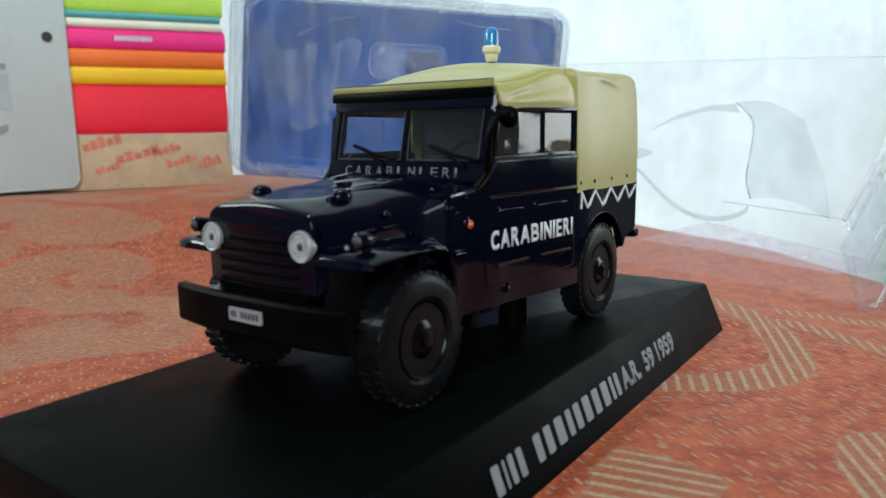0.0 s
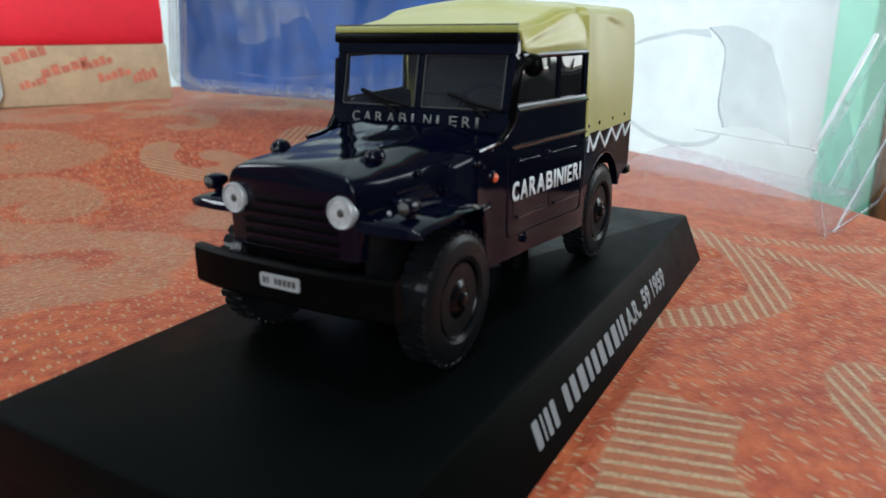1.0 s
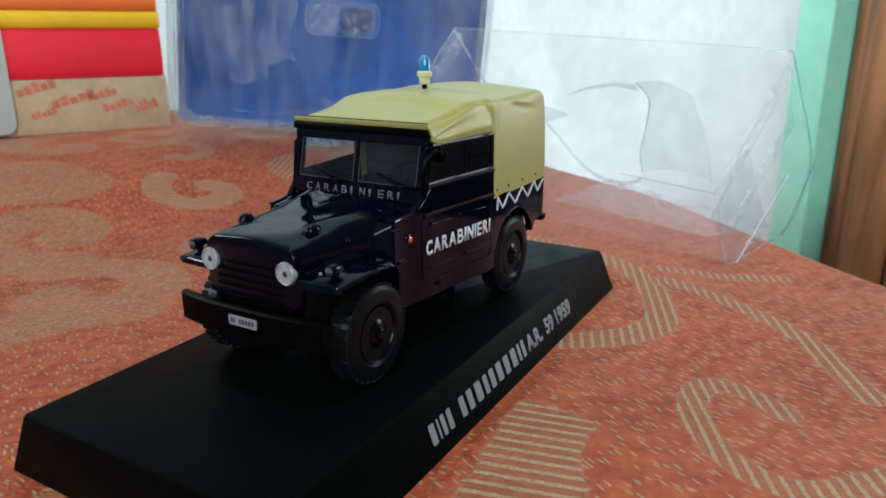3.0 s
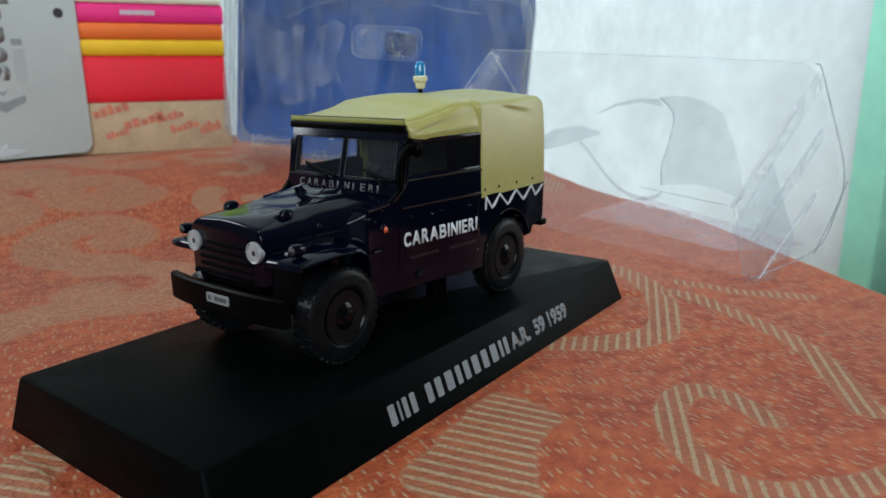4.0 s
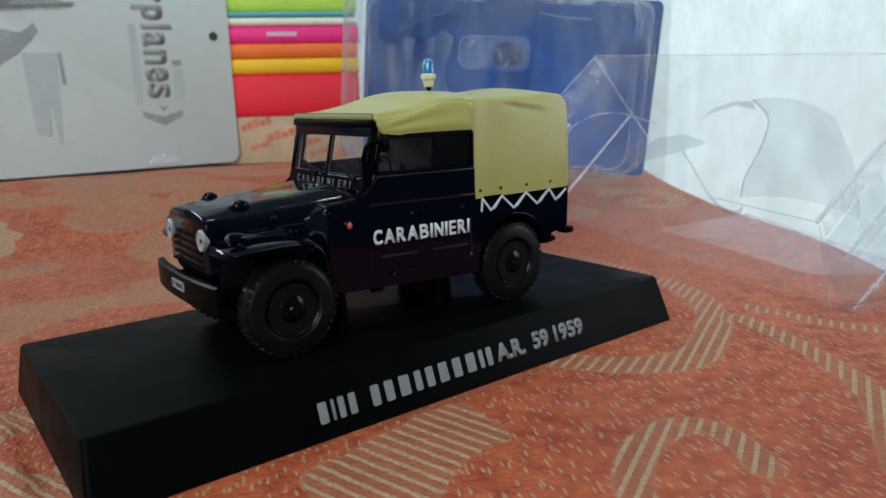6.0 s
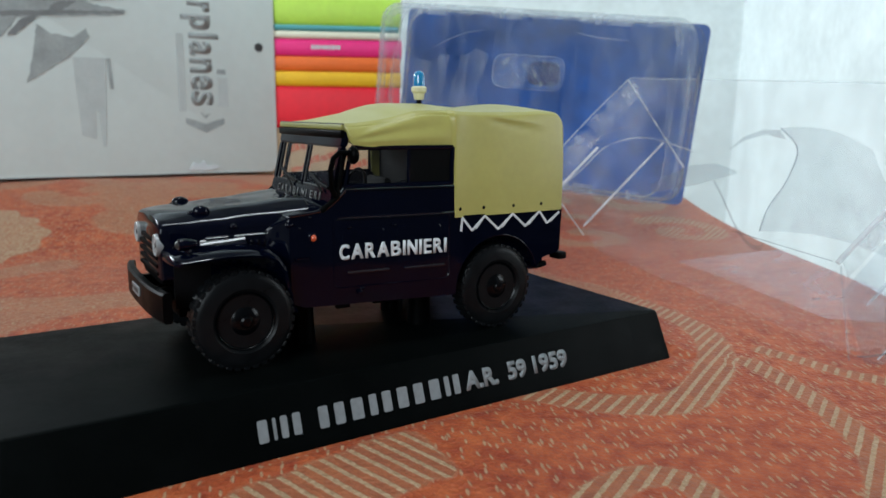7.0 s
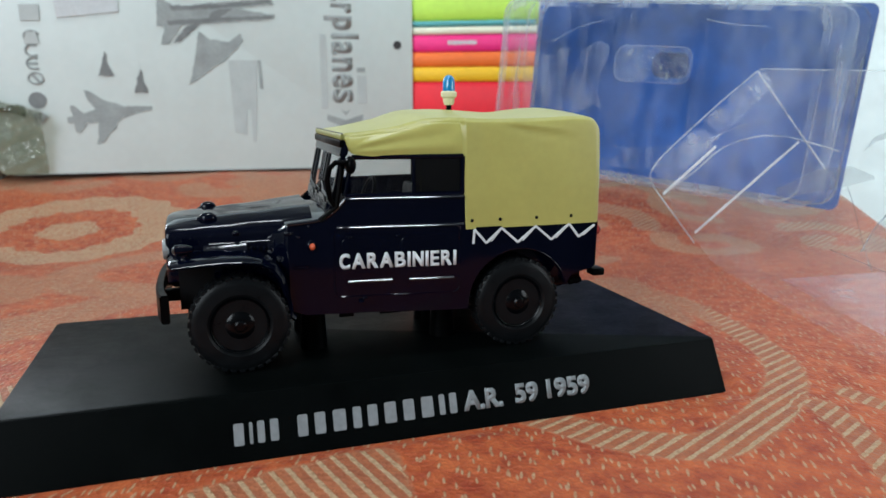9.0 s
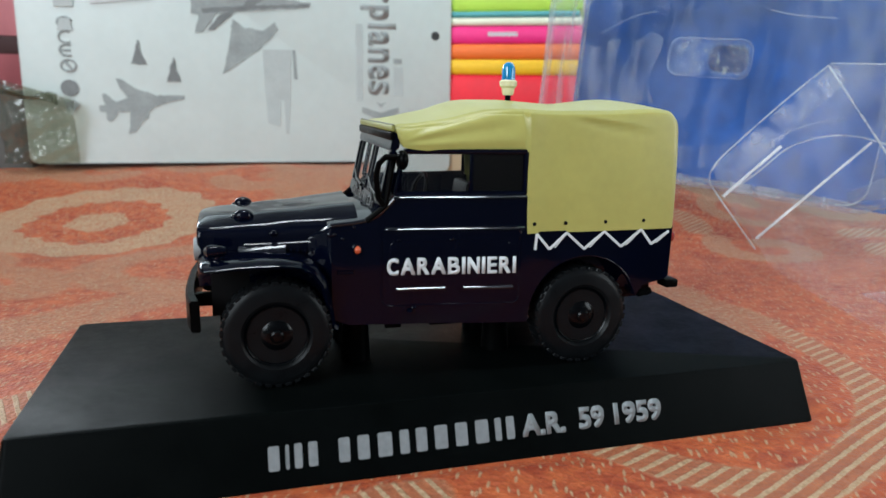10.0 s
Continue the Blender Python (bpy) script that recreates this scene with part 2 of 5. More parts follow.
    L(bp.outputs[0], b.inputs["Normal"])
    return m


CLOTH = cloth_material()
WOOD = wood_material()


# ---------------------------------------------------------------- mesh helpers (centimetres)
LIFT = {}


def thing(name, place, turn=0.0, label="", category="", group="", kind=""):
    """An Empty at a thing's base. Its parts are written in its own axes, heights above the table."""
    ob = new(name)
    ob.empty_display_size = 0.01
    ob.matrix_world = pose(*[v * C for v in place], 0, 0, turn)
    LIFT[ob.name] = place[2]
    return tagged(ob, label, category, group, kind)


def part(name, bm, mat, parent=None, label="", smooth=True, angle=35.0):
    """Links a bmesh, written in centimetres, as one mesh object under a thing or part."""
    lift = LIFT.get(parent.name, 0.0) if parent else 0.0
    for v in bm.verts:
        v.co = Vector((v.co.x, v.co.y, v.co.z - lift)) * C
    bmesh.ops.recalc_face_normals(bm, faces=bm.faces)
    if smooth:
        for f in bm.faces:
            f.smooth = True
        for e in bm.edges:
            if len(e.link_faces) == 2 and e.calc_face_angle(0) > radians(angle):
                e.smooth = False
    me = bpy.data.meshes.new(name)
    bm.to_mesh(me)
    bm.free()
    me.materials.append(mat)
    ob = new(name, me)
    if parent:
        ob.parent = parent
        LIFT[ob.name] = lift
    if label:
        ob["label"] = label
    return ob


def whole(name, bm, mat, label, category, group="", kind="", smooth=True):
    """A thing of one mesh, written where it stands."""
    return tagged(part(name, bm, mat, None, "", smooth), label, category, group, kind)


def box(x0, x1, y0, y1, z0, z1, bevel=0.0, seg=2, bm=None):
    b = bmesh.new()
    bmesh.ops.create_cube(b, size=1)
    for v in b.verts:
        v.co = Vector(((x0 + x1) / 2 + v.co.x * (x1 - x0), (y0 + y1) / 2 + v.co.y * (y1 - y0), (z0 + z1) / 2 + v.co.z * (z1 - z0)))
    if bevel:
        bmesh.ops.bevel(b, geom=b.edges[:], offset=bevel, segments=seg, affect="EDGES", profile=0.5)
    return join(bm, b)


def join(bm, b):
    """Adds b into bm and frees it, or returns b."""
    if bm is None:
        return b
    me = bpy.data.meshes.new("scrap")
    b.to_mesh(me)
    b.free()
    bm.from_mesh(me)
    bpy.data.meshes.remove(me)
    return bm


def loft(rows, close_ring=True, caps=True, bm=None):
    """Skin over rows of points, all of the same length."""
    b = bmesh.new()
    vs = [[b.verts.new(p) for p in row] for row in rows]
    n = len(rows[0])
    for a, c in zip(vs, vs[1:]):
        for i in range(n if close_ring else n - 1):
            j = (i + 1) % n
            b.faces.new((a[i], a[j], c[j], c[i]))
    if caps and close_ring:
        b.faces.new(vs[0][::-1])
        b.faces.new(vs[-1])
    return join(bm, b)


def slab(outline, axis, lo, hi, bevel=0.0, seg=2, bm=None):
    """A flat outline of (a, b) pairs made solid between lo and hi along an axis."""
    def put(p, d):
        a, c = p
        return {"x": (d, a, c), "y": (a, d, c), "z": (a, c, d)}[axis]
    b = bmesh.new()
    one = [b.verts.new(put(p, lo)) for p in outline]
    two = [b.verts.new(put(p, hi)) for p in outline]
    f0 = b.faces.new(one[::-1])
    f1 = b.faces.new(two)
    n = len(outline)
    for i in range(n):
        b.faces.new((one[i], one[(i + 1) % n], two[(i + 1) % n], two[i]))
    if bevel:
        rim = list({e for f in (f0, f1) for e in f.edges})
        bmesh.ops.bevel(b, geom=rim, offset=bevel, segments=seg, affect="EDGES", profile=0.5, clamp_overlap=True)
    return join(bm, b)


def tube(points, r, n=8, bm=None, closed=False):
    """A round rod along points."""
    pts = [Vector(p) for p in points]
    rows = []
    for i, p in enumerate(pts):
        a, c = pts[max(i - 1, 0)], pts[min(i + 1, len(pts) - 1)]
        if closed:
            a, c = pts[i - 1], pts[(i + 1) % len(pts)]
        d = (c - a).normalized()
        s = d.orthogonal().normalized() if i == 0 else (rows_s - d * rows_s.dot(d)).normalized()
        rows_s = s
        q = d.cross(s)
        rows.append([p + r * (math.cos(k * math.tau / n) * s + math.sin(k * math.tau / n) * q) for k in range(n)])
    if closed:
        rows.append(rows[0])
    return loft(rows, caps=not closed, bm=bm)


def lathe(profile, centre, axis, n=32, bm=None):
    """Turns (along, radius) pairs round an axis through centre."""
    c = Vector(centre)
    rows = []
    for d, r in profile:
        ring = []
        for k in range(n):
            a, b_ = r * math.cos(k * math.tau / n), r * math.sin(k * math.tau / n)
            ring.append(c + Vector({"x": (d, a, b_), "y": (a, d, b_), "z": (a, b_, d)}[axis]))
        rows.append(ring)
    return loft(rows, bm=bm)


def ball(centre, sx, sy, sz, bm=None, u=20, v=12):
    b = bmesh.new()
    bmesh.ops.create_uvsphere(b, u_segments=u, v_segments=v, radius=1)
    for w in b.verts:
        w.co = Vector((centre[0] + w.co.x * sx, centre[1] + w.co.y * sy, centre[2] + w.co.z * sz))
    return join(bm, b)


def rounded(x0, x1, z0, z1, r, n=5):
    """A rectangle with round corners as (a, b) pairs."""
    out = []
    for cx, cz, a0 in ((x1 - r, z1 - r, 0), (x0 + r, z1 - r, 90), (x0 + r, z0 + r, 180), (x1 - r, z0 + r, 270)):
        for k in range(n + 1):
            a = radians(a0 + 90 * k / n)
            out.append((cx + r * math.cos(a), cz + r * math.sin(a)))
    return out


def lettering(words, height, length, thick=0.006, weight=0.0):
    """Words in the built-in font as a flat mesh: x from 0 to length, y from 0 to height. weight: how far the strokes are widened, in parts of the height."""
    cu = bpy.data.curves.new("words", "FONT")
    cu.body, cu.size, cu.extrude, cu.offset = words, 1.0, 0.0, 0.004
    tmp = new("words", cu)
    me = bpy.data.meshes.new_from_object(tmp.evaluated_get(bpy.context.evaluated_depsgraph_get()))
    bpy.data.objects.remove(tmp)
    xs, ys = [v.co.x for v in me.vertices], [v.co.y for v in me.vertices]
    fat = weight * height
    kx, ky = (length - 2 * fat) / (max(xs) - min(xs)), (height - 2 * fat) / (max(ys) - min(ys))
    x0, y0 = min(xs), min(ys)
    out = bmesh.new()
    # the strokes grow bold by copies set a little apart, each a trifle lower than the last
    spread = [(0, 0)] if not weight else [(a, c) for a in (-1, 0, 1) for c in (-1, 0, 1)]
    for k, (a, c) in enumerate(spread):
        layer = bmesh.new()
        layer.from_mesh(me)
        for v in layer.verts:
            v.co = Vector(((v.co.x - x0) * kx + fat * (1 + a), (v.co.y - y0) * ky + fat * (1 + c), 0))
        got = bmesh.ops.extrude_face_region(layer, geom=layer.faces[:])
        for v in got["geom"]:
            if isinstance(v, bmesh.types.BMVert):
                v.co.z += thick * (1 - 0.04 * k)
        join(out, layer)
    bpy.data.meshes.remove(me)
    return out


def placed(bm, m):
    bmesh.ops.transform(bm, matrix=m, verts=bm.verts)
    return bm


def smoothstep(a, b, x):
    k = min(1.0, max(0.0, (x - a) / (b - a)))
    return k * k * (3 - 2 * k)


# ---------------------------------------------------------------- the table and its cloth
def cloth_height(x, y):
    """The cloth lies flat round the plinth and swells up towards the back."""
    s = 0.3 * x + 0.95 * y
    return 1.76 * smoothstep(12, 26, s) - 0.22 * smoothstep(2.5, 9, -y) - 0.11


EDGE = [(8.0, -14.5), (12.0, -10.0), (15.5, -6.0), (19.6, -0.5), (22.3, 3.2), (25.0, 8.0), (27.6, 14.0), (31.0, 24.0), (35.0, 40.0)]


def edge_x(y):
    for (x0, y0), (x1, y1) in zip(EDGE, EDGE[1:]):
        if y <= y1:
            return x0 + (x1 - x0) * (y - y0) / (y1 - y0)
    return EDGE[-1][0]


def curl(cx, cy, r0, r1, a0, turn, n=60):
    """Points along a curl: the radius goes from r0 to r1 while it turns by so many degrees from a0."""
    pts = []
    for k in range(n + 1):
        f = k / n
        r, a = r0 + (r1 - r0) * f, radians(a0 + turn * f)
        pts.append((cx + r * math.cos(a), cy + r * math.sin(a)))
    return np.array(pts)


def trail(*stops):
    """Closely spaced points on a smooth line through the stops."""
    p = [np.array(q) for q in (stops[0], *stops, stops[-1])]
    out = []
    for a, b, c, d in zip(p, p[1:], p[2:], p[3:]):
        for k in range(14):
            f = k / 14
            out.append(0.5 * (2 * b + (c - a) * f + (2 * a - 5 * b + 4 * c - d) * f ** 2 + (3 * b - a - 3 * c + d) * f ** 3))
    return np.array(out + [p[-1]])


def motifs():
    """Centre lines and half widths of the cloth's curled bands."""
    rnd = random.Random(4)
    out = [(trail((2.43, -7.6), (2.85, -7.0), (2.95, -6.3), (2.3, -5.95), (1.2, -6.15), (0.33, -6.7), (-0.08, -7.25), (-0.2, -7.84), (0.05, -8.45), (0.6, -9.0), (1.24, -9.5), (2.4, -10.2)), 0.30, -64),
           (trail((2.6, -2.7), (3.6, -3.7), (5.0, -4.4), (6.2, -4.15), (7.6, -3.35), (8.6, -2.3), (9.2, -1.0), (9.5, 0.8), (9.7, 3.0), (9.4, 4.6), (9.0, 6.2)), 0.40, -67),
           (np.array([(x, y) for x in np.arange(-3.4, -0.4, 0.12) for y in np.arange(-5.6, -3.3, 0.12) if y > -3.9 + 0.62 * (x + 0.4) - 0.25 * (x + 2.0) ** 2 and y < -3.45 + 0.12 * (x + 0.4)]), 0.28, 20),
           (trail((9.1, -3.5), (9.5, -4.25), (9.8, -5.0), (10.3, -5.6), (11.0, -6.6)), 0.26, -66), (trail((8.1, -3.9), (7.9, -5.0), (7.5, -6.1), (6.8, -7.2), (5.8, -8.0), (4.0, -9.0)), 0.32, -66),
           (trail((-8.9, 5.5), (-8.3, 5.95), (-7.3, 6.8), (-6.2, 7.8), (-5.0, 8.4), (-3.0, 8.6), (-1.0, 7.6)), 0.95, None),
           (trail((-4.9, 9.0), (-6.2, 9.6), (-7.4, 10.4), (-8.0, 11.8), (-7.6, 13.2), (-6.4, 14.1), (-4.6, 14.6)), 0.8, None), (trail((-9.9, 9.4), (-9.3, 9.4), (-9.1, 10.5), (-9.9, 11.7), (-11.5, 12.2)), 0.75, None),
           (curl(-3.6, -8.8, 0.6, 2.0, 30, 250), 0.5, 60), (trail((8.2, 1.6), (8.7, 2.9), (9.0, 4.4), (9.3, 5.9)), 0.68, None)]
    for gx in range(-3, 6):
        for gy in range(-2, 7):
            x, y = gx * 5.2 + rnd.uniform(-1.1, 1.1) + (gy % 2) * 2.6, gy * 4.8 + rnd.uniform(-1.0, 1.0)
            a, t = rnd.uniform(0, 360), rnd.choice((-1, 1)) * rnd.uniform(230, 400)
            if -5 < x < 12.0 and -12.5 < y < 6.5 or -13 < x < -2 and 3.5 < y < 16.5 or x > 9.5 and y < 9 or math.hypot(x + 9.4, y - 19.6) < 6.8:
                continue
            out.append((curl(x, y, rnd.uniform(0.3, 0.8), rnd.uniform(1.9, 2.7), a, t), rnd.uniform(0.35, 0.6) + (0.35 if y > 6 and x < 8 else 0.0), None if y > 6 and x < 8 else rnd.choice((-66, 20, 24))))
    return out


def build_cloth():
    step = 0.16
    ys = np.arange(-14.4, 33.0, step)
    us = np.arange(0.0, 62.0, step)
    X = np.array([[edge_x(y) - u for u in us] for y in ys])
    Y = np.repeat(ys[:, None], len(us), 1)
    Z = np.vectorize(cloth_height)(X, Y)
    rng = np.random.RandomState(2)
    for _ in range(14):
        k, a, ph = rng.uniform(0.25, 1.1), rng.uniform(0, math.pi), rng.uniform(0, 6)
        Z += 0.028 / (0.6 + k) * np.sin(k * (X * math.cos(a) + Y * math.sin(a)) + ph)
    near = (np.abs(X - 0.15) < 7.0) & (np.abs(Y - 0.1) < 3.2)
    Z[near] = np.minimum(Z[near], -0.125)
    # the rim rolls over the table's edge
    U = np.repeat(us[None], len(ys), 0)
    Z -= 0.9 * np.clip(1 - U / 1.3, 0, 1) ** 2
    mot = np.zeros_like(X)
    rib = np.zeros_like(X)
    for pts, half, slant in motifs():
        lo, hi = pts.min(0) - half - 0.3, pts.max(0) + half + 0.3
        sel = (X > lo[0]) & (X < hi[0]) & (Y > lo[1]) & (Y < hi[1])
        if not sel.any():
            continue
        P = np.stack([X[sel], Y[sel]], -1)
        d = np.full(len(P), 9.0)
        for p in pts:
            d = np.minimum(d, np.hypot(P[:, 0] - p[0], P[:, 1] - p[1]))
        near_it = d < half + (0.6 if slant is None else 0.25)
        # a motif without a slant is woven plain
        ribs = 0.345 if slant is None else (P[:, 0] * math.cos(radians(slant)) + P[:, 1] * math.sin(radians(slant))) * math.tau / 0.24
        rib[sel] = np.where(near_it, ribs, rib[sel])
        mot[sel] = np.maximum(mot[sel], np.clip((half - d) / (1.0 if slant is None else 0.3) + 0.5, 0, 1))
    ring = np.hypot(X + 9.4, Y - 19.6)
    ring = ring + 0.16 * np.sin(16 * np.arctan2(Y - 19.6, X + 9.4)) * np.clip(ring / 3, 0, 1) + 0.10 * np.sin(5 * np.arctan2(Y - 19.6, X + 9.4))
    rose = np.clip((1.2 - ring) / 0.3 + 0.5, 0, 1) + np.clip((1.0 - np.abs(ring - 3.85)) / 0.3 + 0.5, 0, 1)
    mot = np.maximum(mot, np.clip(rose, 0, 1))
    rib[ring < 5.0] = 0.52
    rows, cols = X.shape
    verts = np.stack([X, Y, Z], -1).reshape(-1, 3) * C
    drop = verts.reshape(rows, cols, 3)[:, 0].copy()
    drop[:, 0] += 0.003
    drop[:, 2] -= 0.20
    i = np.arange(rows * cols).reshape(rows, cols)
    faces = np.stack([i[:-1, :-1], i[1:, :-1], i[1:, 1:], i[:-1, 1:]], -1).reshape(-1, 4)
    n0 = rows * cols
    j = np.arange(rows) + n0
    skirt = np.stack([i[:-1, 0], j[:-1], j[1:], i[1:, 0]], -1)
    me = bpy.data.meshes.new("tablecloth")
    me.from_pydata(np.concatenate([verts, drop]).tolist(), [], np.concatenate([faces, skirt]).tolist())
    for name, values in (("motif", mot), ("rib", rib)):
        at = me.attributes.new(name, "FLOAT", "POINT")
        at.data.foreach_set("value", np.concatenate([values.ravel(), values[:, 0]]).astype(np.float32))
    me.polygons.foreach_set("use_smooth", [True] * len(me.polygons))
    me.materials.append(CLOTH)
    me.update()
    ob = new("tablecloth", me)
    return tagged(ob, "orange woven tablecloth with cream curled hatched motifs, gently rumpled", "tablecloth")


build_cloth()
ROOM_U, ROOM_N = Vector((0.65, 0.76, 0)), Vector((-0.76, 0.65, 0))
WALL_AT = Vector((42.2, -6.0, 0))


def room_box(u0, u1, n0, n1, z0, z1, bevel=0.0):
    """A box in the room's own directions: u along the white wall, n out from it."""
    b = box(u0, u1, n0, n1, z0, z1, bevel)
    for v in b.verts:
        v.co = WALL_AT + ROOM_U.normalized() * v.co.x + ROOM_N.normalized() * v.co.y + Vector((0, 0, v.co.z))
    return b


def structure(name, bm, mat, label):
    return whole(name, bm, mat, label, name.split("_")[0], kind="structure", smooth=False)


structure("wall_east", room_box(3.8, 100, -10, 0, -78, 175), PLASTER, "white plastered wall with faint grey stains")
# unseen wall, made dark so the car's reflections stay dark
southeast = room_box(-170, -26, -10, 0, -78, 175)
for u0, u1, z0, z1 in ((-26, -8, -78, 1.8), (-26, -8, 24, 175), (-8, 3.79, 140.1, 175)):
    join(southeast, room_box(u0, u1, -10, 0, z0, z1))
structure("wall_southeast", southeast, DIM_WALL, "unseen plain wall round the window, darkened to keep reflections dark")
# unseen wall, opened only to let the added far fill in
west = room_box(-160, 0, 260, 270, -78, 175)
for u0, u1, z0, z1 in ((120, 150, -78, 175), (0, 120, -78, 20), (0, 120, 130, 175)):
    join(west, room_box(u0, u1, 260, 270, z0, z1))
structure("wall_west", west, ROOM_WALL, "unseen plain pale painted wall with an opening for an added light")
structure("wall_north", room_box(100, 110, -10, 270, -78, 175), PLASTER, "white plastered wall beyond the table")
# unseen wall, opened only to let the added front fill in
south = room_box(-170, -160, 0, 20, -78, 175)
for n0, n1, z0, z1 in ((100, 270, -78, 175), (20, 100, -78, 20), (20, 100, 115, 175)):
    join(south, room_box(-170, -160, n0, n1, z0, z1))
structure("wall_south", south, ROOM_WALL, "unseen plain pale painted wall with an opening for an added light")
window = thing("window_1", tuple(WALL_AT + ROOM_U.normalized() * -17), 0, "small white framed window with an upright glazing bar", "window", kind="structure")
for u0, u1, z0, z1 in ((-26, -24.5, 1.8, 24), (-9.5, -8, 1.8, 24), (-24.5, -9.5, 1.8, 2.3), (-24.5, -9.5, 22.5, 24), (-19.6, -18.6, 2.3, 22.5)):
    b = room_box(u0, u1, -6, -2, z0, z1, 0.3)
    for v in b.verts:
        v.co -= WALL_AT + ROOM_U.normalized() * -17
    part("window_frame", b, ROOM_WALL, window)
# made-up window frame round the added front fill
side_at = WALL_AT + ROOM_U.normalized() * -165 + ROOM_N.normalized() * 60
side_window = thing("added_window_3", tuple(side_at), 0, "added white window frame with one upright bar round the front fill light", "window", kind="structure")
for n0, n1, z0, z1 in ((20, 22, 20, 115), (98, 100, 20, 115), (22, 98, 20, 22), (22, 98, 113, 115), (59, 61, 22, 113)):
    b = room_box(-168, -165, n0, n1, z0, z1, 0.3)
    for v in b.verts:
        v.co -= side_at
    part("window_frame", b, ROOM_WALL, side_window)
# made-up window frame round the added far fill
far_fill_frame = thing("added_window_2", tuple(WALL_AT + ROOM_U.normalized() * 60 + ROOM_N.normalized() * 265), 0, "added white window frame across the room round the far fill light", "window", kind="structure")
for u0, u1, z0, z1 in ((0, 4, 20, 130), (116, 120, 20, 130), (4, 116, 20, 24), (4, 116, 126, 130), (58, 62, 24, 126)):
    b = room_box(u0, u1, 262, 266, z0, z1, 0.3)
    for v in b.verts:
        v.co -= WALL_AT + ROOM_U.normalized() * 60 + ROOM_N.normalized() * 265
    part("window_frame", b, ROOM_WALL, far_fill_frame)
structure("floor", room_box(-170, 160, -10, 270, -84, -78), KRAFT, "plain tan floor below the table")
structure("ceiling", room_box(-170, 160, -10, 270, 175, 182), ROOM_WALL, "unseen plain ceiling, darkened to lower the bounced light")
ceiling_lamp = thing("ceiling_light", (0, -12, 167), 0, "white twin-tube lamp on the ceiling", "lamp")
part("housing", box(-33, 33, -9, 9, 167, 174.9, 1.0), ROOM_WALL, ceiling_lamp)
for y in (-5, 5):
    part("tube", tube([(-30, y, 166.4), (30, y, 166.4)], 0.5, 10), ROOM_WALL, ceiling_lamp)
structure("door_frame", room_box(0.9, 3.8, -10, 0.6, -78, 140, 0.15), GREEN_PAINT, "pale green painted door frame beside the wall")


def build_wood_door():
    door = thing("wooden_door", tuple(WALL_AT + ROOM_U.normalized() * -20 + Vector((0, 0, -78))), 0, "brown grained wooden door with upright boards", "door", kind="structure")
    at = WALL_AT + ROOM_U.normalized() * -20
    x = -8.0
    rnd = random.Random(3)
    while x < 0.8:
        w = rnd.uniform(3.2, 4.6)
        b = room_box(x, min(x + w, 0.85) - 0.12, -6, -1.0 + rnd.uniform(-0.25, 0.25), -78, 140, 0.2)
        for v in b.verts:
            v.co -= Vector((at.x, at.y, 0))
        part("board", b, WOOD, door)
        x += w
    b = room_box(-8, 0.85, -10, -6.05, -78, 140)
    for v in b.verts:
        v.co -= Vector((at.x, at.y, 0))
    part("backing_panel", b, WOOD, door)


build_wood_door()
b = bmesh.new()
rows = []
for k in range(9):
    f = k / 8
    rows.append([WALL_AT + ROOM_U.normalized() * u + ROOM_N.normalized() * n + Vector((0, 0, -78 + f * 76)) for u, n in
                 ((-30 + 1.5 * math.sin(5 * f), 0.3), (-6.5 - 2.2 * f + 0.8 * math.sin(9 * f), 0.3), (-6.5 - 3.5 * f, 5 + math.sin(6 * f)), (-30, 6 - f))])
whole("dark_garment", loft(rows), DARK_CLOTH, "black cloth garment hanging against the wooden door", "garment")

table = thing("table", (0, 8, -78), 0, "plain wooden table under the orange cloth", "table", kind="structure")
part("top", placed(slab([(-40, -14.4)] + EDGE[:8] + [(-40, 33)], "z", -3.4, -1.25), Matrix.Translation((0, -8, 0))), KRAFT, table, smooth=False)
for x, y in ((-20, -10), (6, -11), (-17, 29), (26, 29)):
    part("leg", box(x - 2, x + 2, y - 10, y - 6, -77.99, -3.41, 0.3), KRAFT, table)


# ---------------------------------------------------------------- the display plinth
TURN = 1.2
TOP = 0.92
plinth = thing("display_plinth", (0.156, 0.115, 0.0), TURN, "matt black plastic display plinth with sloping sides and grey lettering", "plinth")


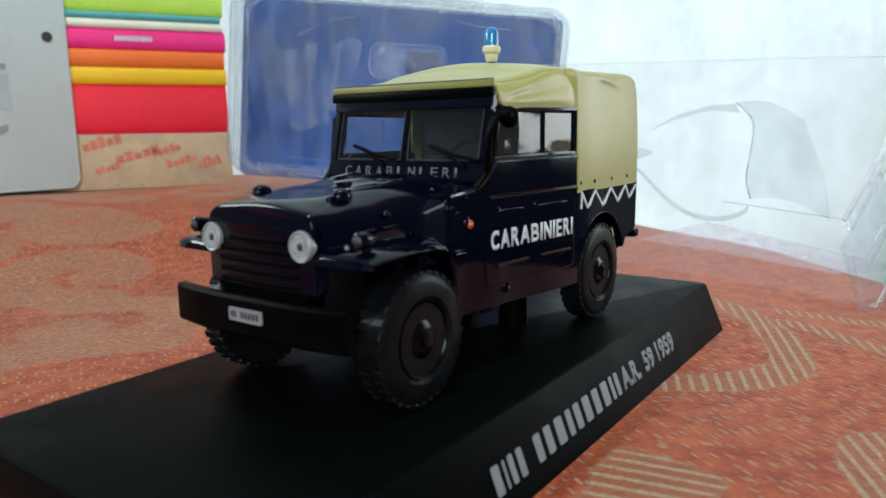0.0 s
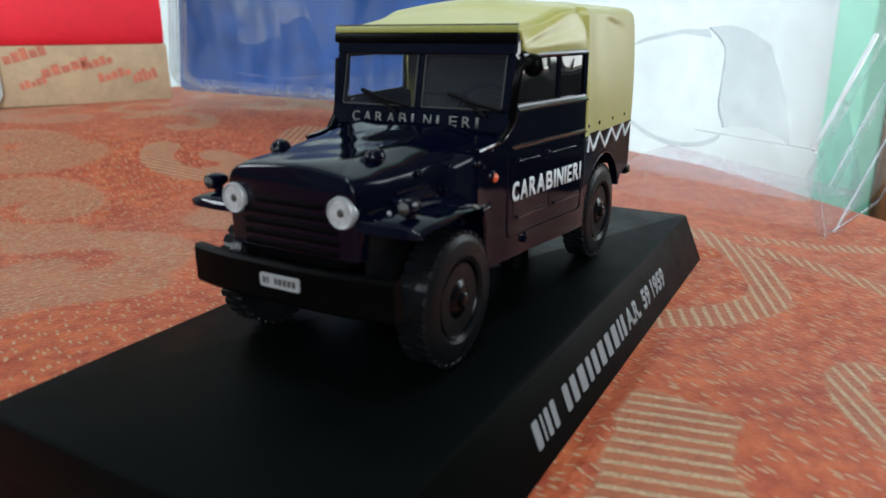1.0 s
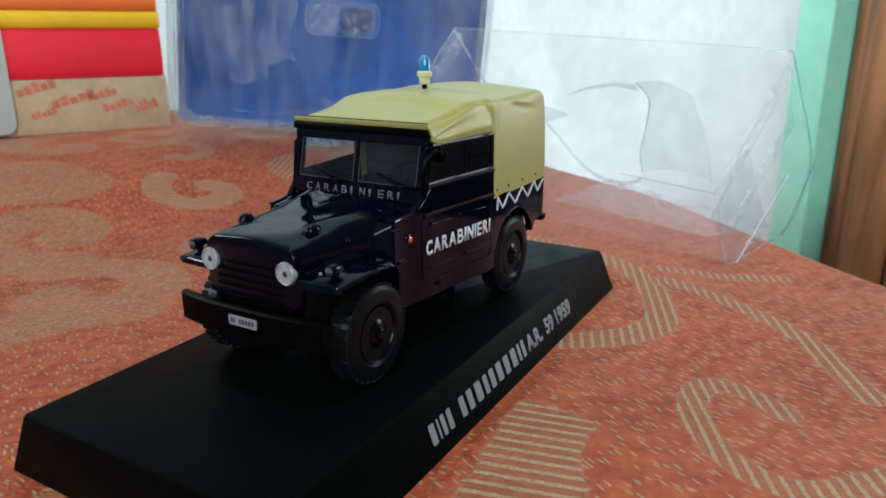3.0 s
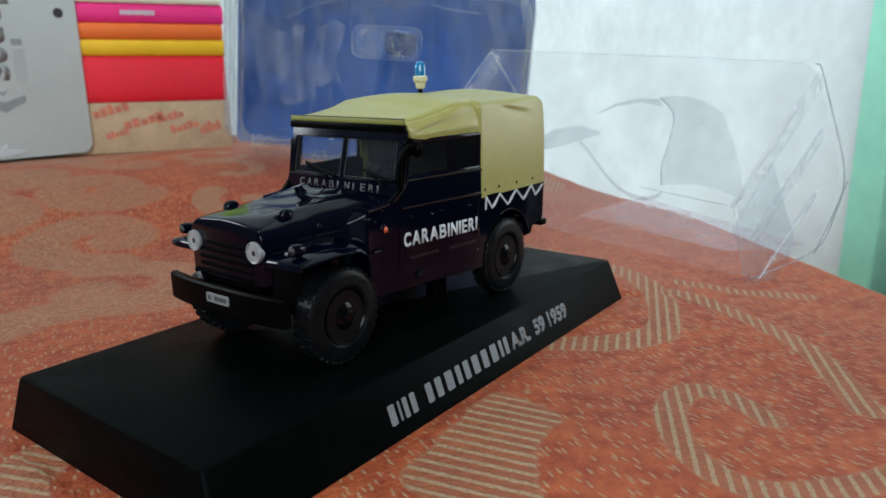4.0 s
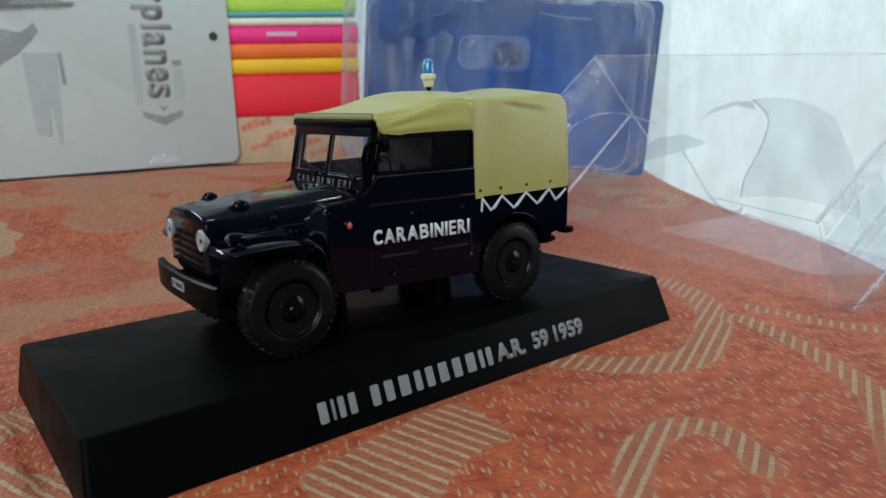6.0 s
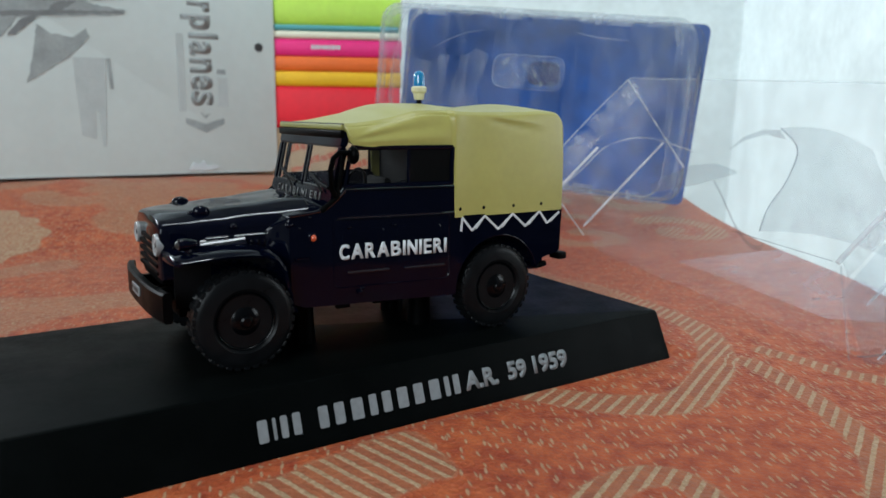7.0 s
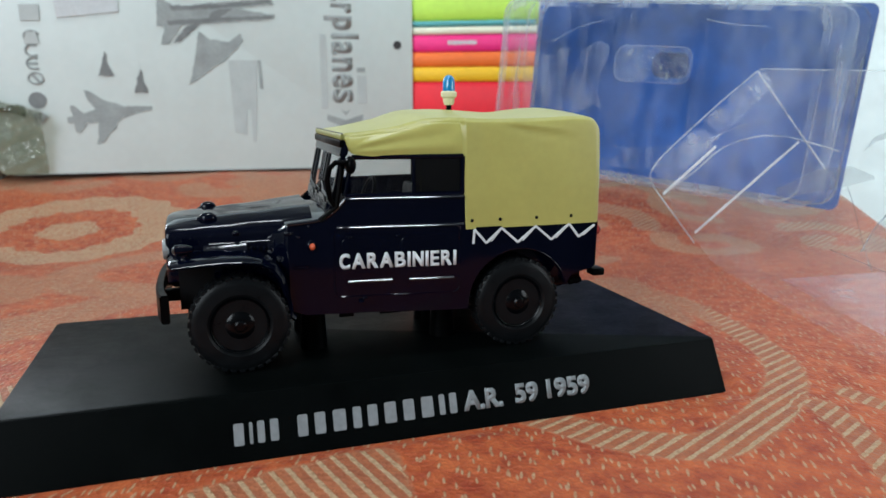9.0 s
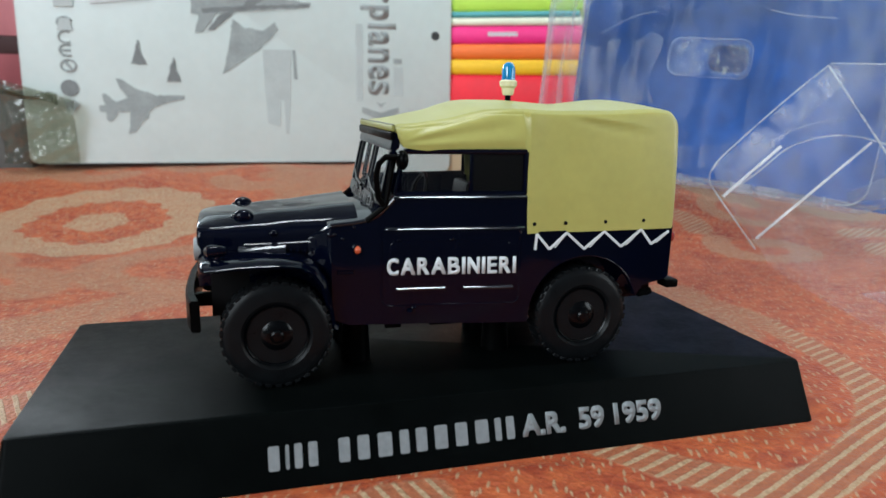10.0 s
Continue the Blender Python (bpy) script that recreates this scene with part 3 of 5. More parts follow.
def build_plinth():
    rows = []
    for hx, hy, z in ((6.60, 2.97, -0.13), (6.61, 2.98, -0.11), (6.50, 2.605, 0.87), (6.485, 2.585, 0.905), (6.455, 2.55, 0.92)):
        r = 0.10
        rows.append([(x, y, z) for x, y in rounded(-hx, hx, -hy, hy, r, 4)])
    part("base", loft(rows), PLINTH, plinth)
    # sloping front: from y -2.98 at the foot to y -2.605 at the rim
    lean = math.degrees(math.atan2(0.98, 0.375))

    def on_front(b, x):
        z = 0.178 + 0.0135 * x
        return placed(b, pose(x, -2.98 + 0.375 * (z + 0.11) / 0.98 - 0.004, z) @ pose(0, 0, 0, lean, 0, 0))
    height = 0.36
    bars = ((-3.05, -2.81), (-2.775, -2.695), (-2.66, -2.49), (-2.46, -2.26), (-2.02, -1.77), (-1.735, -1.47), (-1.435, -1.11), (-1.075, -0.86), (-0.825, -0.57), (-0.535, -0.23), (-0.195, 0.095), (0.13, 0.45), (0.485, 0.64), (0.67, 0.87))
    for x, x1 in bars:
        x, x1 = x + 0.16 * (x1 - x), x1 - 0.16 * (x1 - x)
        part("name_bar", on_front(slab(rounded(0, x1 - x, 0, height, 0.03, 3), "z", 0, 0.006), x), GREY_INK, plinth, "plain silver-grey printed bar", smooth=False)
    for words, x, x1 in (("A.R.", 0.97, 1.73), ("59", 1.97, 2.44), ("1959", 2.62, 3.52)):
        part("lettering", on_front(lettering(words, height, x1 - x, 0.004, 0.05), x), GREY_INK, plinth, "silver-grey printed " + words, smooth=False)


build_plinth()

# ---------------------------------------------------------------- the model car
car = thing("model_car", (0.0, 0.10, TOP), TURN, "glossy navy diecast model jeep with olive canvas hood on black plinth", "model car")


def half(x):
    """Half the body's width: narrow at the scuttle, full at the rear."""
    return 1.40 + 0.10 * smoothstep(-1.6, -0.5, x) + 0.25 * smoothstep(-0.8, 1.7, x) - 0.02 * smoothstep(2.5, 4.3, x)


def bent_slab(outline, s, lo, hi, bevel, seg):
    """A flank plate cut into narrow strips and then bent to the body's width."""
    b = slab(outline, "y", s * lo, s * hi, bevel, seg)
    bmesh.ops.triangulate(b, faces=[f for f in b.faces if len(f.verts) > 4])
    for k in range(-17, 44):
        bmesh.ops.bisect_plane(b, geom=b.verts[:] + b.edges[:] + b.faces[:], plane_co=(k * 0.1 + 0.013, 0, 0), plane_no=(1, 0, 0))
    for v in b.verts:
        v.co.y += s * (half(v.co.x) - 1.40)
    return b


def arch(cx, cz, r, a0, a1, n=14):
    return [(cx + r * math.cos(radians(a0 + (a1 - a0) * k / n)), cz + r * math.sin(radians(a0 + (a1 - a0) * k / n))) for k in range(n + 1)]


def build_body():
    outline = [(-1.72, 1.92), (-1.45, 1.82), (1.62, 1.77)]
    outline += arch(2.62, 1.83, 1.06, 183, 15, 16)
    outline += [(3.78, 2.30), (4.20, 2.38), (4.28, 2.44), (4.30, 3.34), (1.56, 3.34), (1.50, 3.40), (1.50, 3.93), (1.44, 3.98), (-0.55, 3.99), (-0.66, 3.96), (-0.86, 3.74), (-1.04, 3.60), (-1.30, 3.53), (-1.72, 3.49)]
    dense = []
    for a, c in zip(outline, outline[1:] + outline[:1]):
        k = max(1, int(abs(c[0] - a[0]) / 0.3))
        dense += [(a[0] + (c[0] - a[0]) * i / k, a[1] + (c[1] - a[1]) * i / k) for i in range(k)]
    core = box(-1.6, 4.2, -1.30, 1.30, 1.95, 2.15)
    box(1.6, 4.2, -1.30, 1.30, 2.0, 3.40, bm=core)
    body = part("body", core, PAINT, car)
    for s in (-1, 1):
        b = bent_slab(dense, s, 1.28, 1.43, 0.045, 3)
        part("side_panel", b, PAINT, body, smooth=False)
    part("tail_panel", box(4.16, 4.32, -1.74, 1.74, 2.40, 3.33, 0.05), PAINT, body)
    part("bulkhead", box(1.55, 1.66, -1.6, 1.6, 2.1, 3.5), PAINT, body)
    scuttle = []
    for x, zc, ze, w in ((-1.75, 3.60, 3.46, 1.36), (-1.3, 3.68, 3.52, 1.38), (-1.0, 3.70, 3.58, 1.42), (-0.78, 3.78, 3.70, 1.45), (-0.6, 3.84, 3.80, 1.45)):
        ring = [(x, w * k / 6, ze + (zc - ze) * (1 - (k / 6) ** 2)) for k in range(-6, 7)]
        scuttle.append(ring + [(x, w, 2.2), (x, -w, 2.2)])
    part("scuttle", loft(scuttle), PAINT, body, angle=28)
    return body


BODY = build_body()


def bead_profile(k):
    """Section of a raised bead, (out, up): its face slopes at 36 to 43 degrees and is slightly rounded."""
    pts = [(-0.02, 0.030), (0.004, 0.030)]
    out, up = 0.004, 0.030
    for slope in (36, 38, 39, 40, 41, 43):
        out += 0.009 * math.cos(radians(slope))
        up -= 0.009 * math.sin(radians(slope))
        pts.append((out, up))
    return [(k * a, k * c) for a, c in pts + [(out, -0.024), (-0.02, -0.04)]]


def side_things(s):
    """Door, beads, hinges, lamp and lettering of one flank (s -1: the driver's side)."""
    def y(x, out=0.0):
        return s * (half(x) + 0.03 + out)
    # pressed door panel: a raised rim round a flat field
    ring = []
    corners = rounded(-0.92, 1.40, 2.12, 3.42, 0.12, 4)
    for a, c in zip(corners, corners[1:] + corners[:1]):
        k = max(1, int(math.hypot(c[0] - a[0], c[1] - a[1]) / 0.3))
        ring += [(a[0] + (c[0] - a[0]) * i / k, a[1] + (c[1] - a[1]) * i / k) for i in range(k)]
    door = tube([(p, y(p, -0.006), q) for p, q in ring], 0.022, 6, closed=True)
    door = part("door", door, PAINT, car)
    for z, x0, x1 in ((3.42, -0.85, 1.46), (3.94, -0.72, 1.46)):
        rows = []
        for k in range(13):
            x = x0 + (x1 - x0) * k / 12
            rows.append([(x, y(x, out), z + up) for out, up in bead_profile(1.0)])
        part("door_bead", loft(rows), EDGE_GLOSS, door, angle=30)
    for x0, x1 in ((-0.78, 0.06), (0.30, 1.22)):
        pts = []
        edge = rounded(x0, x1, 2.34, 3.22, 0.10, 4)
        for a, c in zip(edge, edge[1:] + edge[:1]):
            k = max(1, int(math.hypot(c[0] - a[0], c[1] - a[1]) / 0.25))
            pts += [(a[0] + (c[0] - a[0]) * i / k, a[1] + (c[1] - a[1]) * i / k) for i in range(k)]
        b = bent_slab(pts, s, 1.38, 1.439, 0.012, 2)
        part("door_pressing", b, PAINT, door, smooth=False)
    # sloping ledges along the foot of the pressings
    for x0, x1 in ((-0.68, 0.13), (0.44, 1.28)):
        rows = []
        for k in range(9):
            x = x0 + (x1 - x0) * k / 8
            rows.append([(x, y(x, out), 2.41 + up) for out, up in bead_profile(1.0)])
        part("pressing_ledge", loft(rows), EDGE_GLOSS, door, angle=30)
    for x, z in ((-0.64, 3.24), (0.24, 3.24), (-0.38, 2.09)):
        part("rivet", ball((x, y(x, 0.0), z), 0.055, 0.04, 0.03, u=10, v=6), PAINT, door)
    part("side_lamp", ball((-1.30, y(-1.30, 0.03), 3.09), 0.055, 0.05, 0.065, u=12, v=8), ORANGE_LAMP, BODY, "small round orange side lamp")
    part("lamp_base", ball((-1.32, y(-1.30, -0.01), 3.11), 0.085, 0.05, 0.095, u=12, v=8), PAINT, BODY)
    for x, z in ((-1.54, 3.27), (-1.66, 3.35), (-1.35, 3.46)):
        part("rivet", ball((x, y(x, 0.0), z), 0.03, 0.025, 0.03, u=10, v=6), PAINT, BODY)
    part("grab_bracket", box(-1.62, -1.38, y(-1.5, -0.03), y(-1.5, 0.03), 2.70, 2.745, 0.012), PAINT, BODY)
    part("step_bolt", lathe([(0, 0.05), (0.06 * s, 0.05), (0.07 * s, 0.02)], (-0.45, y(-0.45), 2.02), "y", 10), PAINT, BODY)
    # white lettering
    b, u0 = None, 0.0
    for ch in "CARABINIERI":
        wide = {"I": 0.058, "E": 0.165, "A": 0.24, "N": 0.205, "C": 0.19}.get(ch, 0.20)
        g = lettering(ch, 0.288, wide, 0.0035, {"I": 0.0, "E": 0.03, "B": 0.03}.get(ch, 0.038))
        for v in g.verts:
            u, h, d = u0 + v.co.x, v.co.y, v.co.z
            x = -0.83 + u if s < 0 else 1.33 - u
            v.co = Vector((x, y(x, 0.024 + d), 2.65 + h))
        u0 += wide + 0.034
        b = join(b, g)
    part("lettering", b, WHITE_INK, door, "white CARABINIERI lettering", smooth=False)
    part("arch_lip", tube([(x, s * (half(x) + 0.01), z) for x, z in arch(2.62, 1.83, 1.06, 180, 18, 20)], 0.022, 8), PAINT, BODY)
    part("scuttle_bead", tube([(x, y(x, 0.0), z) for x, z in trail((-1.72, 3.50), (-1.30, 3.54), (-1.04, 3.61), (-0.86, 3.75), (-0.68, 3.95))[::4]], 0.032, 8), EDGE_GLOSS, BODY)
    # zigzag lacing of the hood
    zig = [(1.66, 3.03), (1.68, 3.30), (1.92, 3.03), (2.23, 3.30), (2.57, 3.01), (2.94, 3.30), (3.28, 3.02), (3.66, 3.31), (3.88, 3.04), (4.22, 3.26)]
    strands = [(a, c, 0.021) for a, c in zip(zig, zig[1:])]
    strands += [((a[0] + 0.10, a[1] + 0.02), (c[0] - 0.02, c[1] - 0.03), 0.010) for a, c in list(zip(zig, zig[1:]))[2::2]]
    for a, c, wide in strands:
        d = Vector((c[0] - a[0], c[1] - a[1])).normalized() * wide
        q = [(a[0] - d.y, a[1] + d.x), (a[0] + d.y, a[1] - d.x), (c[0] + d.y, c[1] - d.x), (c[0] - d.y, c[1] + d.x)]
        part("lace", slab(q, "y", y(a[0], -0.01), y(a[0], 0.018 if wide > 0.015 else 0.012)), WHITE_INK, BODY, "white zigzag lacing line", smooth=False)


side_things(-1)
side_things(1)
for s in (-1, 1):
    lamp = part("rear_lamp", lathe([(0, 0.10), (0.10, 0.10), (0.14, 0.06)], (4.32, s * 1.55, 3.12), "x", 14), RED_LAMP, BODY, "round red rear lamp")
    b = box(4.26, 4.52, s * 1.60 - 0.16, s * 1.60 + 0.16, 2.20, 2.36, 0.04)
    part("rear_bumperette", b, BLACK, BODY)
    part("rear_bracket", tube([(3.85, s * 1.5, 2.06), (4.1, s * 1.5, 2.10)], 0.07, 8), BLACK, BODY)


def build_front():
    # bonnet: arched sections from the grille back to the scuttle
    rows = []
    for x, w, ze, zc, zb in trail((-3.785, 0.93, 3.235, 3.50, 2.5), (-3.74, 0.965, 3.265, 3.548, 2.5), (-3.5, 0.99, 3.27, 3.585, 2.5), (-3.0, 1.03, 3.26, 3.61, 2.5), (-2.4, 1.08, 3.26, 3.65, 2.5), (-1.8, 1.16, 3.30, 3.71, 2.5), (-1.25, 1.25, 3.42, 3.76, 2.5))[::3]:
        x, w, ze, zc, zb = (float(v) for v in (x, w, ze, zc, zb))
        ring = []
        for k in range(-12, 13):
            f = k / 12
            dome = (1 - abs(f) ** 2.6)
            ridge = 0.04 * math.exp(-((abs(f) - 0.42) / 0.12) ** 2) * smoothstep(-3.75, -2.4, x)
            dip = -0.02 * math.exp(-((abs(f) - 0.80) / 0.10) ** 2) * smoothstep(-3.6, -3.0, x)
            ring.append((x, w * math.sin(f * math.pi / 2), ze + (zc - ze) * dome + ridge + dip + 0.008 * math.sin(x * 5.3 + 9 * f) * math.sin(x * 2.1)))
        rows.append(ring + [(x, w, zb), (x, -w, zb)])
    hood = part("bonnet", loft(rows), PAINT, car, angle=40)
    for s in (-1, 1):
        rows = []
        for x, w, top in trail((-2.12, 1.10, 3.26), (-1.96, 1.17, 3.33), (-1.84, 1.29, 3.40), (-1.74, 1.39, 3.46), (-1.66, 1.424, 3.49))[::4]:
            x, w, top = float(x), float(w), float(top)
            rows.append([(x, s * y1, z1) for y1, z1 in ((w, 2.0), (w, top - 0.06), (w - 0.015, top - 0.02), (w - 0.05, top), (0.9, top + 0.03), (0.9, 2.0))])
        part("cowl_side", loft(rows), PAINT, hood, angle=50)
        for x, y in ((-2.60, 1.07), (-1.72, 1.40)):
            part("bonnet_knob", ball((x, s * y, 3.34), 0.07, 0.05, 0.05, u=12, v=8), PAINT, hood)
        part("bonnet_catch", ball((-3.05, s * 0.74, 3.585), 0.155, 0.11, 0.11), PAINT, hood)
        part("catch_pin", ball((-3.20, s * 0.68, 3.56), 0.06, 0.06, 0.045, u=12, v=8), PAINT, hood)
        for x0, z0, x1, z1, big in ((-3.06, 3.16, -1.58, 3.20, 0.62),):
            rows = []
            for k in range(13):
                x, z = x0 + (x1 - x0) * k / 12, z0 + (z1 - z0) * k / 12
                w = 1.025 + 0.085 * (x + 3.05) + 0.012 * max(0.0, x + 2.4)
                rows.append([(x, s * (w + out), z + up) for out, up in bead_profile(big)])
            part("bonnet_bead", loft(rows), PAINT, hood, angle=30)
        for k in range(8):
            x = -2.36 + k * 0.115
            part("louvre", box(x, x + 0.05, s * 1.10 + k * 0.006 * s - 0.05, s * 1.10 + k * 0.006 * s + 0.05, 2.98, 3.10 - 0.002 * k, 0.022, 2), PAINT, hood)
    # grille: rounded shell with slats
    shell = []
    for x, k in ((-3.56, 1.0), (-3.68, 1.0), (-3.74, 0.96), (-3.75, 0.90)):
        pts = []
        for y, z in rounded(-0.96, 0.96, 2.34, 3.40, 0.30, 6):
            z2 = z + (0.09 * (1 - (y / 0.96) ** 2) if z > 3.1 else 0)
            pts.append((x, y * k, 2.96 + (z2 - 2.96) * k))
        shell.append(pts)
    grille = part("grille", loft(shell), GRILLE, car)
    for k in range(5):
        z = 2.52 + k * 0.135
        w = 0.72 if k < 4 else 0.52
        part("grille_bar", slab(rounded(-w, w, z, z + 0.075, 0.035, 3), "x", -3.81, -3.71, 0.02), GRILLE, grille)
    for s in (-1, 1):
        lamp = part("headlamp", lathe([(0.02, 0.150), (-0.005, 0.158), (-0.012, 0.172), (0.0, 0.186), (0.04, 0.192), (0.12, 0.18), (0.16, 0.17)], (-3.83, 0.03 + s * 0.815, 3.07), "x", 28), SILVER, car, "round silver headlamp")
        part("lens", lathe([(0.035, 0.0), (0.030, 0.035), (0.012, 0.13), (0.018, 0.155)], (-3.84, 0.03 + s * 0.815, 3.07), "x", 28), LENS, lamp)
        part("bulb", ball((-3.825, 0.03 + s * 0.815, 3.07), 0.012, 0.05, 0.05, u=10, v=6), SILVER_DULL, lamp)
    # bumper with number plate
    rows = []
    for k in range(-10, 11):
        y = 1.54 * k / 10
        x = -4.00 + 0.12 * (abs(k) / 10) ** 3
        rows.append([(x, y, 1.90), (x - 0.03, y, 1.94), (x - 0.03, y, 2.37), (x, y, 2.41), (x + 0.10, y, 2.41), (x + 0.12, y, 2.37), (x + 0.12, y, 1.94), (x + 0.10, y, 1.90)])
    bumper = part("front_bumper", loft(rows), BLACK, car)
    for s in (-1, 1):
        part("bumper_bracket", box(-4.0, -3.5, s * 0.62 - 0.09, s * 0.62 + 0.09, 2.08, 2.30, 0.03), BLACK, bumper)
    plate = part("number_plate", slab(rounded(-0.31, 0.29, 2.11, 2.275, 0.02, 2), "x", -4.055, -4.02), PLATE_INK, bumper, "small white number plate")
    b = None
    for y0, y1 in ((0.24, 0.20), (0.18, 0.15), (0.06, 0.02), (0.0, -0.05), (-0.07, -0.12), (-0.14, -0.19), (-0.21, -0.26)):
        b = box(-4.059, -4.05, min(y0, y1), max(y0, y1), 2.155, 2.235, bm=b)
    part("plate_bars", b, DARK_INK, plate)
    # wings: curved sheet over each front wheel, with a skirt
    for s in (-1, 1):
        line = [(-3.74, 2.86), (-3.735, 2.955), (-3.69, 2.99), (-3.2, 3.02), (-2.85, 3.03), (-2.50, 3.02), (-2.2, 2.97), (-1.97, 2.84), (-1.80, 2.60), (-1.72, 2.25), (-1.66, 1.88), (-1.60, 1.84)]
        rows = []
        for i, (x, z) in enumerate(line):
            out = 1.77 if i < 6 else 1.77 - 0.25 * (i - 5) / 6
            inn = 0.95
            a, c = line[max(i - 1, 0)], line[min(i + 1, len(line) - 1)]
            nx, nz = Vector((-(c[1] - a[1]), c[0] - a[0])).normalized()
            ring = [(inn, 0.03), (out - 0.50, 0.03), (out - 0.30, 0.022), (out - 0.15, -0.004), (out - 0.05, -0.035), (out, -0.08), (out - 0.03, -0.12), (out - 0.12, -0.08), (out - 0.40, -0.03), (inn, -0.03)]
            rows.append([(x + nx * d, s * w, z + nz * d) for w, d in ring])
        wing = part("wing", loft(rows), PAINT, car, angle=50)
        # inner wing wall
        part("inner_wing", box(-3.6, -1.6, s * 0.98 - 0.05, s * 0.98 + 0.05, 2.0, 3.05), INTERIOR, wing)
        # hollow fillet between the wing and the bonnet's flank
        rows = []
        for x in (-3.16, -2.98, -2.79, -2.60, -2.42):
            y0, z0 = 1.03 + 0.07 * (x + 3.16), 3.205 + 0.085 * (x + 2.8)
            ring = [(y0 - 0.06, z0)]
            for slope in (45, 43, 42, 41, 40, 39, 38, 36):
                ring.append((ring[-1][0] + 0.036 * math.cos(radians(slope)), ring[-1][1] - 0.036 * math.sin(radians(slope))))
            rows.append([(x, s * y1, z1) for y1, z1 in ring + [(ring[-1][0], 2.95), (y0 - 0.06, 2.95)]])
        part("wing_fillet", loft(rows), PAINT, wing, angle=30)
        side = part("wing_lamp", lathe([(-0.15, 0.075), (-0.14, 0.095), (-0.07, 0.105), (0.05, 0.09), (0.14, 0.06), (0.17, 0.0)], (-3.47, s * 1.49, 3.165), "x", 20), PAINT, wing)
        part("lens", lathe([(-0.05, 0.0), (-0.03, 0.045), (0.0, 0.074)], (-3.62, s * 1.49, 3.165), "x", 14), SILVER_DULL, side)
        part("lamp_foot", tube([(-3.46, s * 1.48, 2.98), (-3.46, s * 1.49, 3.10)], 0.06, 8), PAINT, side)
        part("reflector", ball((-3.50, s * 1.22, 3.05), 0.03, 0.03, 0.03, u=8, v=6), SILVER, wing)


LENS = material("headlamp_lens", (0.30, 0.315, 0.32), 0.3, vary=0.25, scale=500, coat=0.4)
build_front()


def build_wheel(x, y, s):
    """One wheel: lugged tyre, dished rim, hub and nuts. s: the side on which its face looks out."""
    z, R, w = 1.80, 0.885, 0.42
    c = (x, y, z)
    prof = [(-0.02, 0.50), (0.03, 0.56), (0.02, 0.72), (0.0, 0.80), (-0.04, 0.845), (-w / 2, 0.86), (-w + 0.04, 0.845), (-w, 0.80), (-w, 0.66), (-w + 0.03, 0.52)]
    tyre = part("tyre", lathe([(d * s, r) for d, r in prof], c, "y", 48), RUBBER, car)
    lugs = None
    n = 34
    for k in range(n):
        for side, ph in ((0, 0.0), (1, 0.5)):
            a = (k + ph) * math.tau / n
            b = box(-0.055, 0.055, -0.085, 0.085, -0.03, 0.03, 0.012, 1)
            d = -0.10 if side == 0 else -w + 0.10
            m = Matrix.Translation((x, y + s * d, z)) @ Matrix.Rotation(a, 4, "Y") @ Matrix.Translation((0, 0, 0.838)) @ Matrix.Rotation(s * (0.12 if side == 0 else -0.12), 4, "X")
            lugs = join(lugs, placed(b, m))
    part("tread", lugs, RUBBER, tyre, smooth=False)
    rim = part("rim", lathe([(d * s, r) for d, r in [(-0.30, 0.50), (-0.02, 0.51), (0.015, 0.495), (-0.01, 0.465), (-0.10, 0.44), (-0.12, 0.37), (-0.09, 0.31), (-0.045, 0.285), (-0.02, 0.25), (0.015, 0.19), (0.03, 0.12), (0.03, 0.0)]], c, "y", 40), PAINT_DARK, car)
    part("hub_cap", lathe([(0.02 * s, 0.11), (0.06 * s, 0.105), (0.085 * s, 0.075), (0.09 * s, 0.0)], c, "y", 24), PAINT_DARK, rim)


PAINT_DARK = material("black_enamel", (0.0010, 0.0014, 0.0020), 0.20, spec=0.14, vary=0.3, scale=500)
for wx, wy in ((-2.62, 1.66), (2.62, 1.74)):
    for s in (-1, 1):
        build_wheel(wx, s * wy, s)
chassis = part("chassis", box(-3.5, 4.1, -0.75, 0.75, 1.75, 2.0, 0.05), BLACK, car)
for x in (-2.62, 2.62):
    part("axle", tube([(x, -1.3, 1.80), (x, 1.3, 1.80)], 0.14, 10), BLACK, chassis)
    part("differential", ball((x, 0.1, 1.78), 0.34, 0.36, 0.32), BLACK, chassis)
for x, y in ((-1.22, -0.6), (-1.22, 0.6), (1.42, -0.6), (1.42, 0.6)):
    part("mounting_post", lathe([(TOP + 0.001, 0.26), (1.6, 0.23), (2.0, 0.23)], (x, y, 0), "z", 18), BLACK, chassis)
for x, w in ((-0.7, 0.14), (0.15, 0.22), (0.5, 0.12)):
    part("underbody_bracket", box(x - w, x + w, -1.40, -1.30, 1.70, 1.84, 0.02), BLACK, chassis)


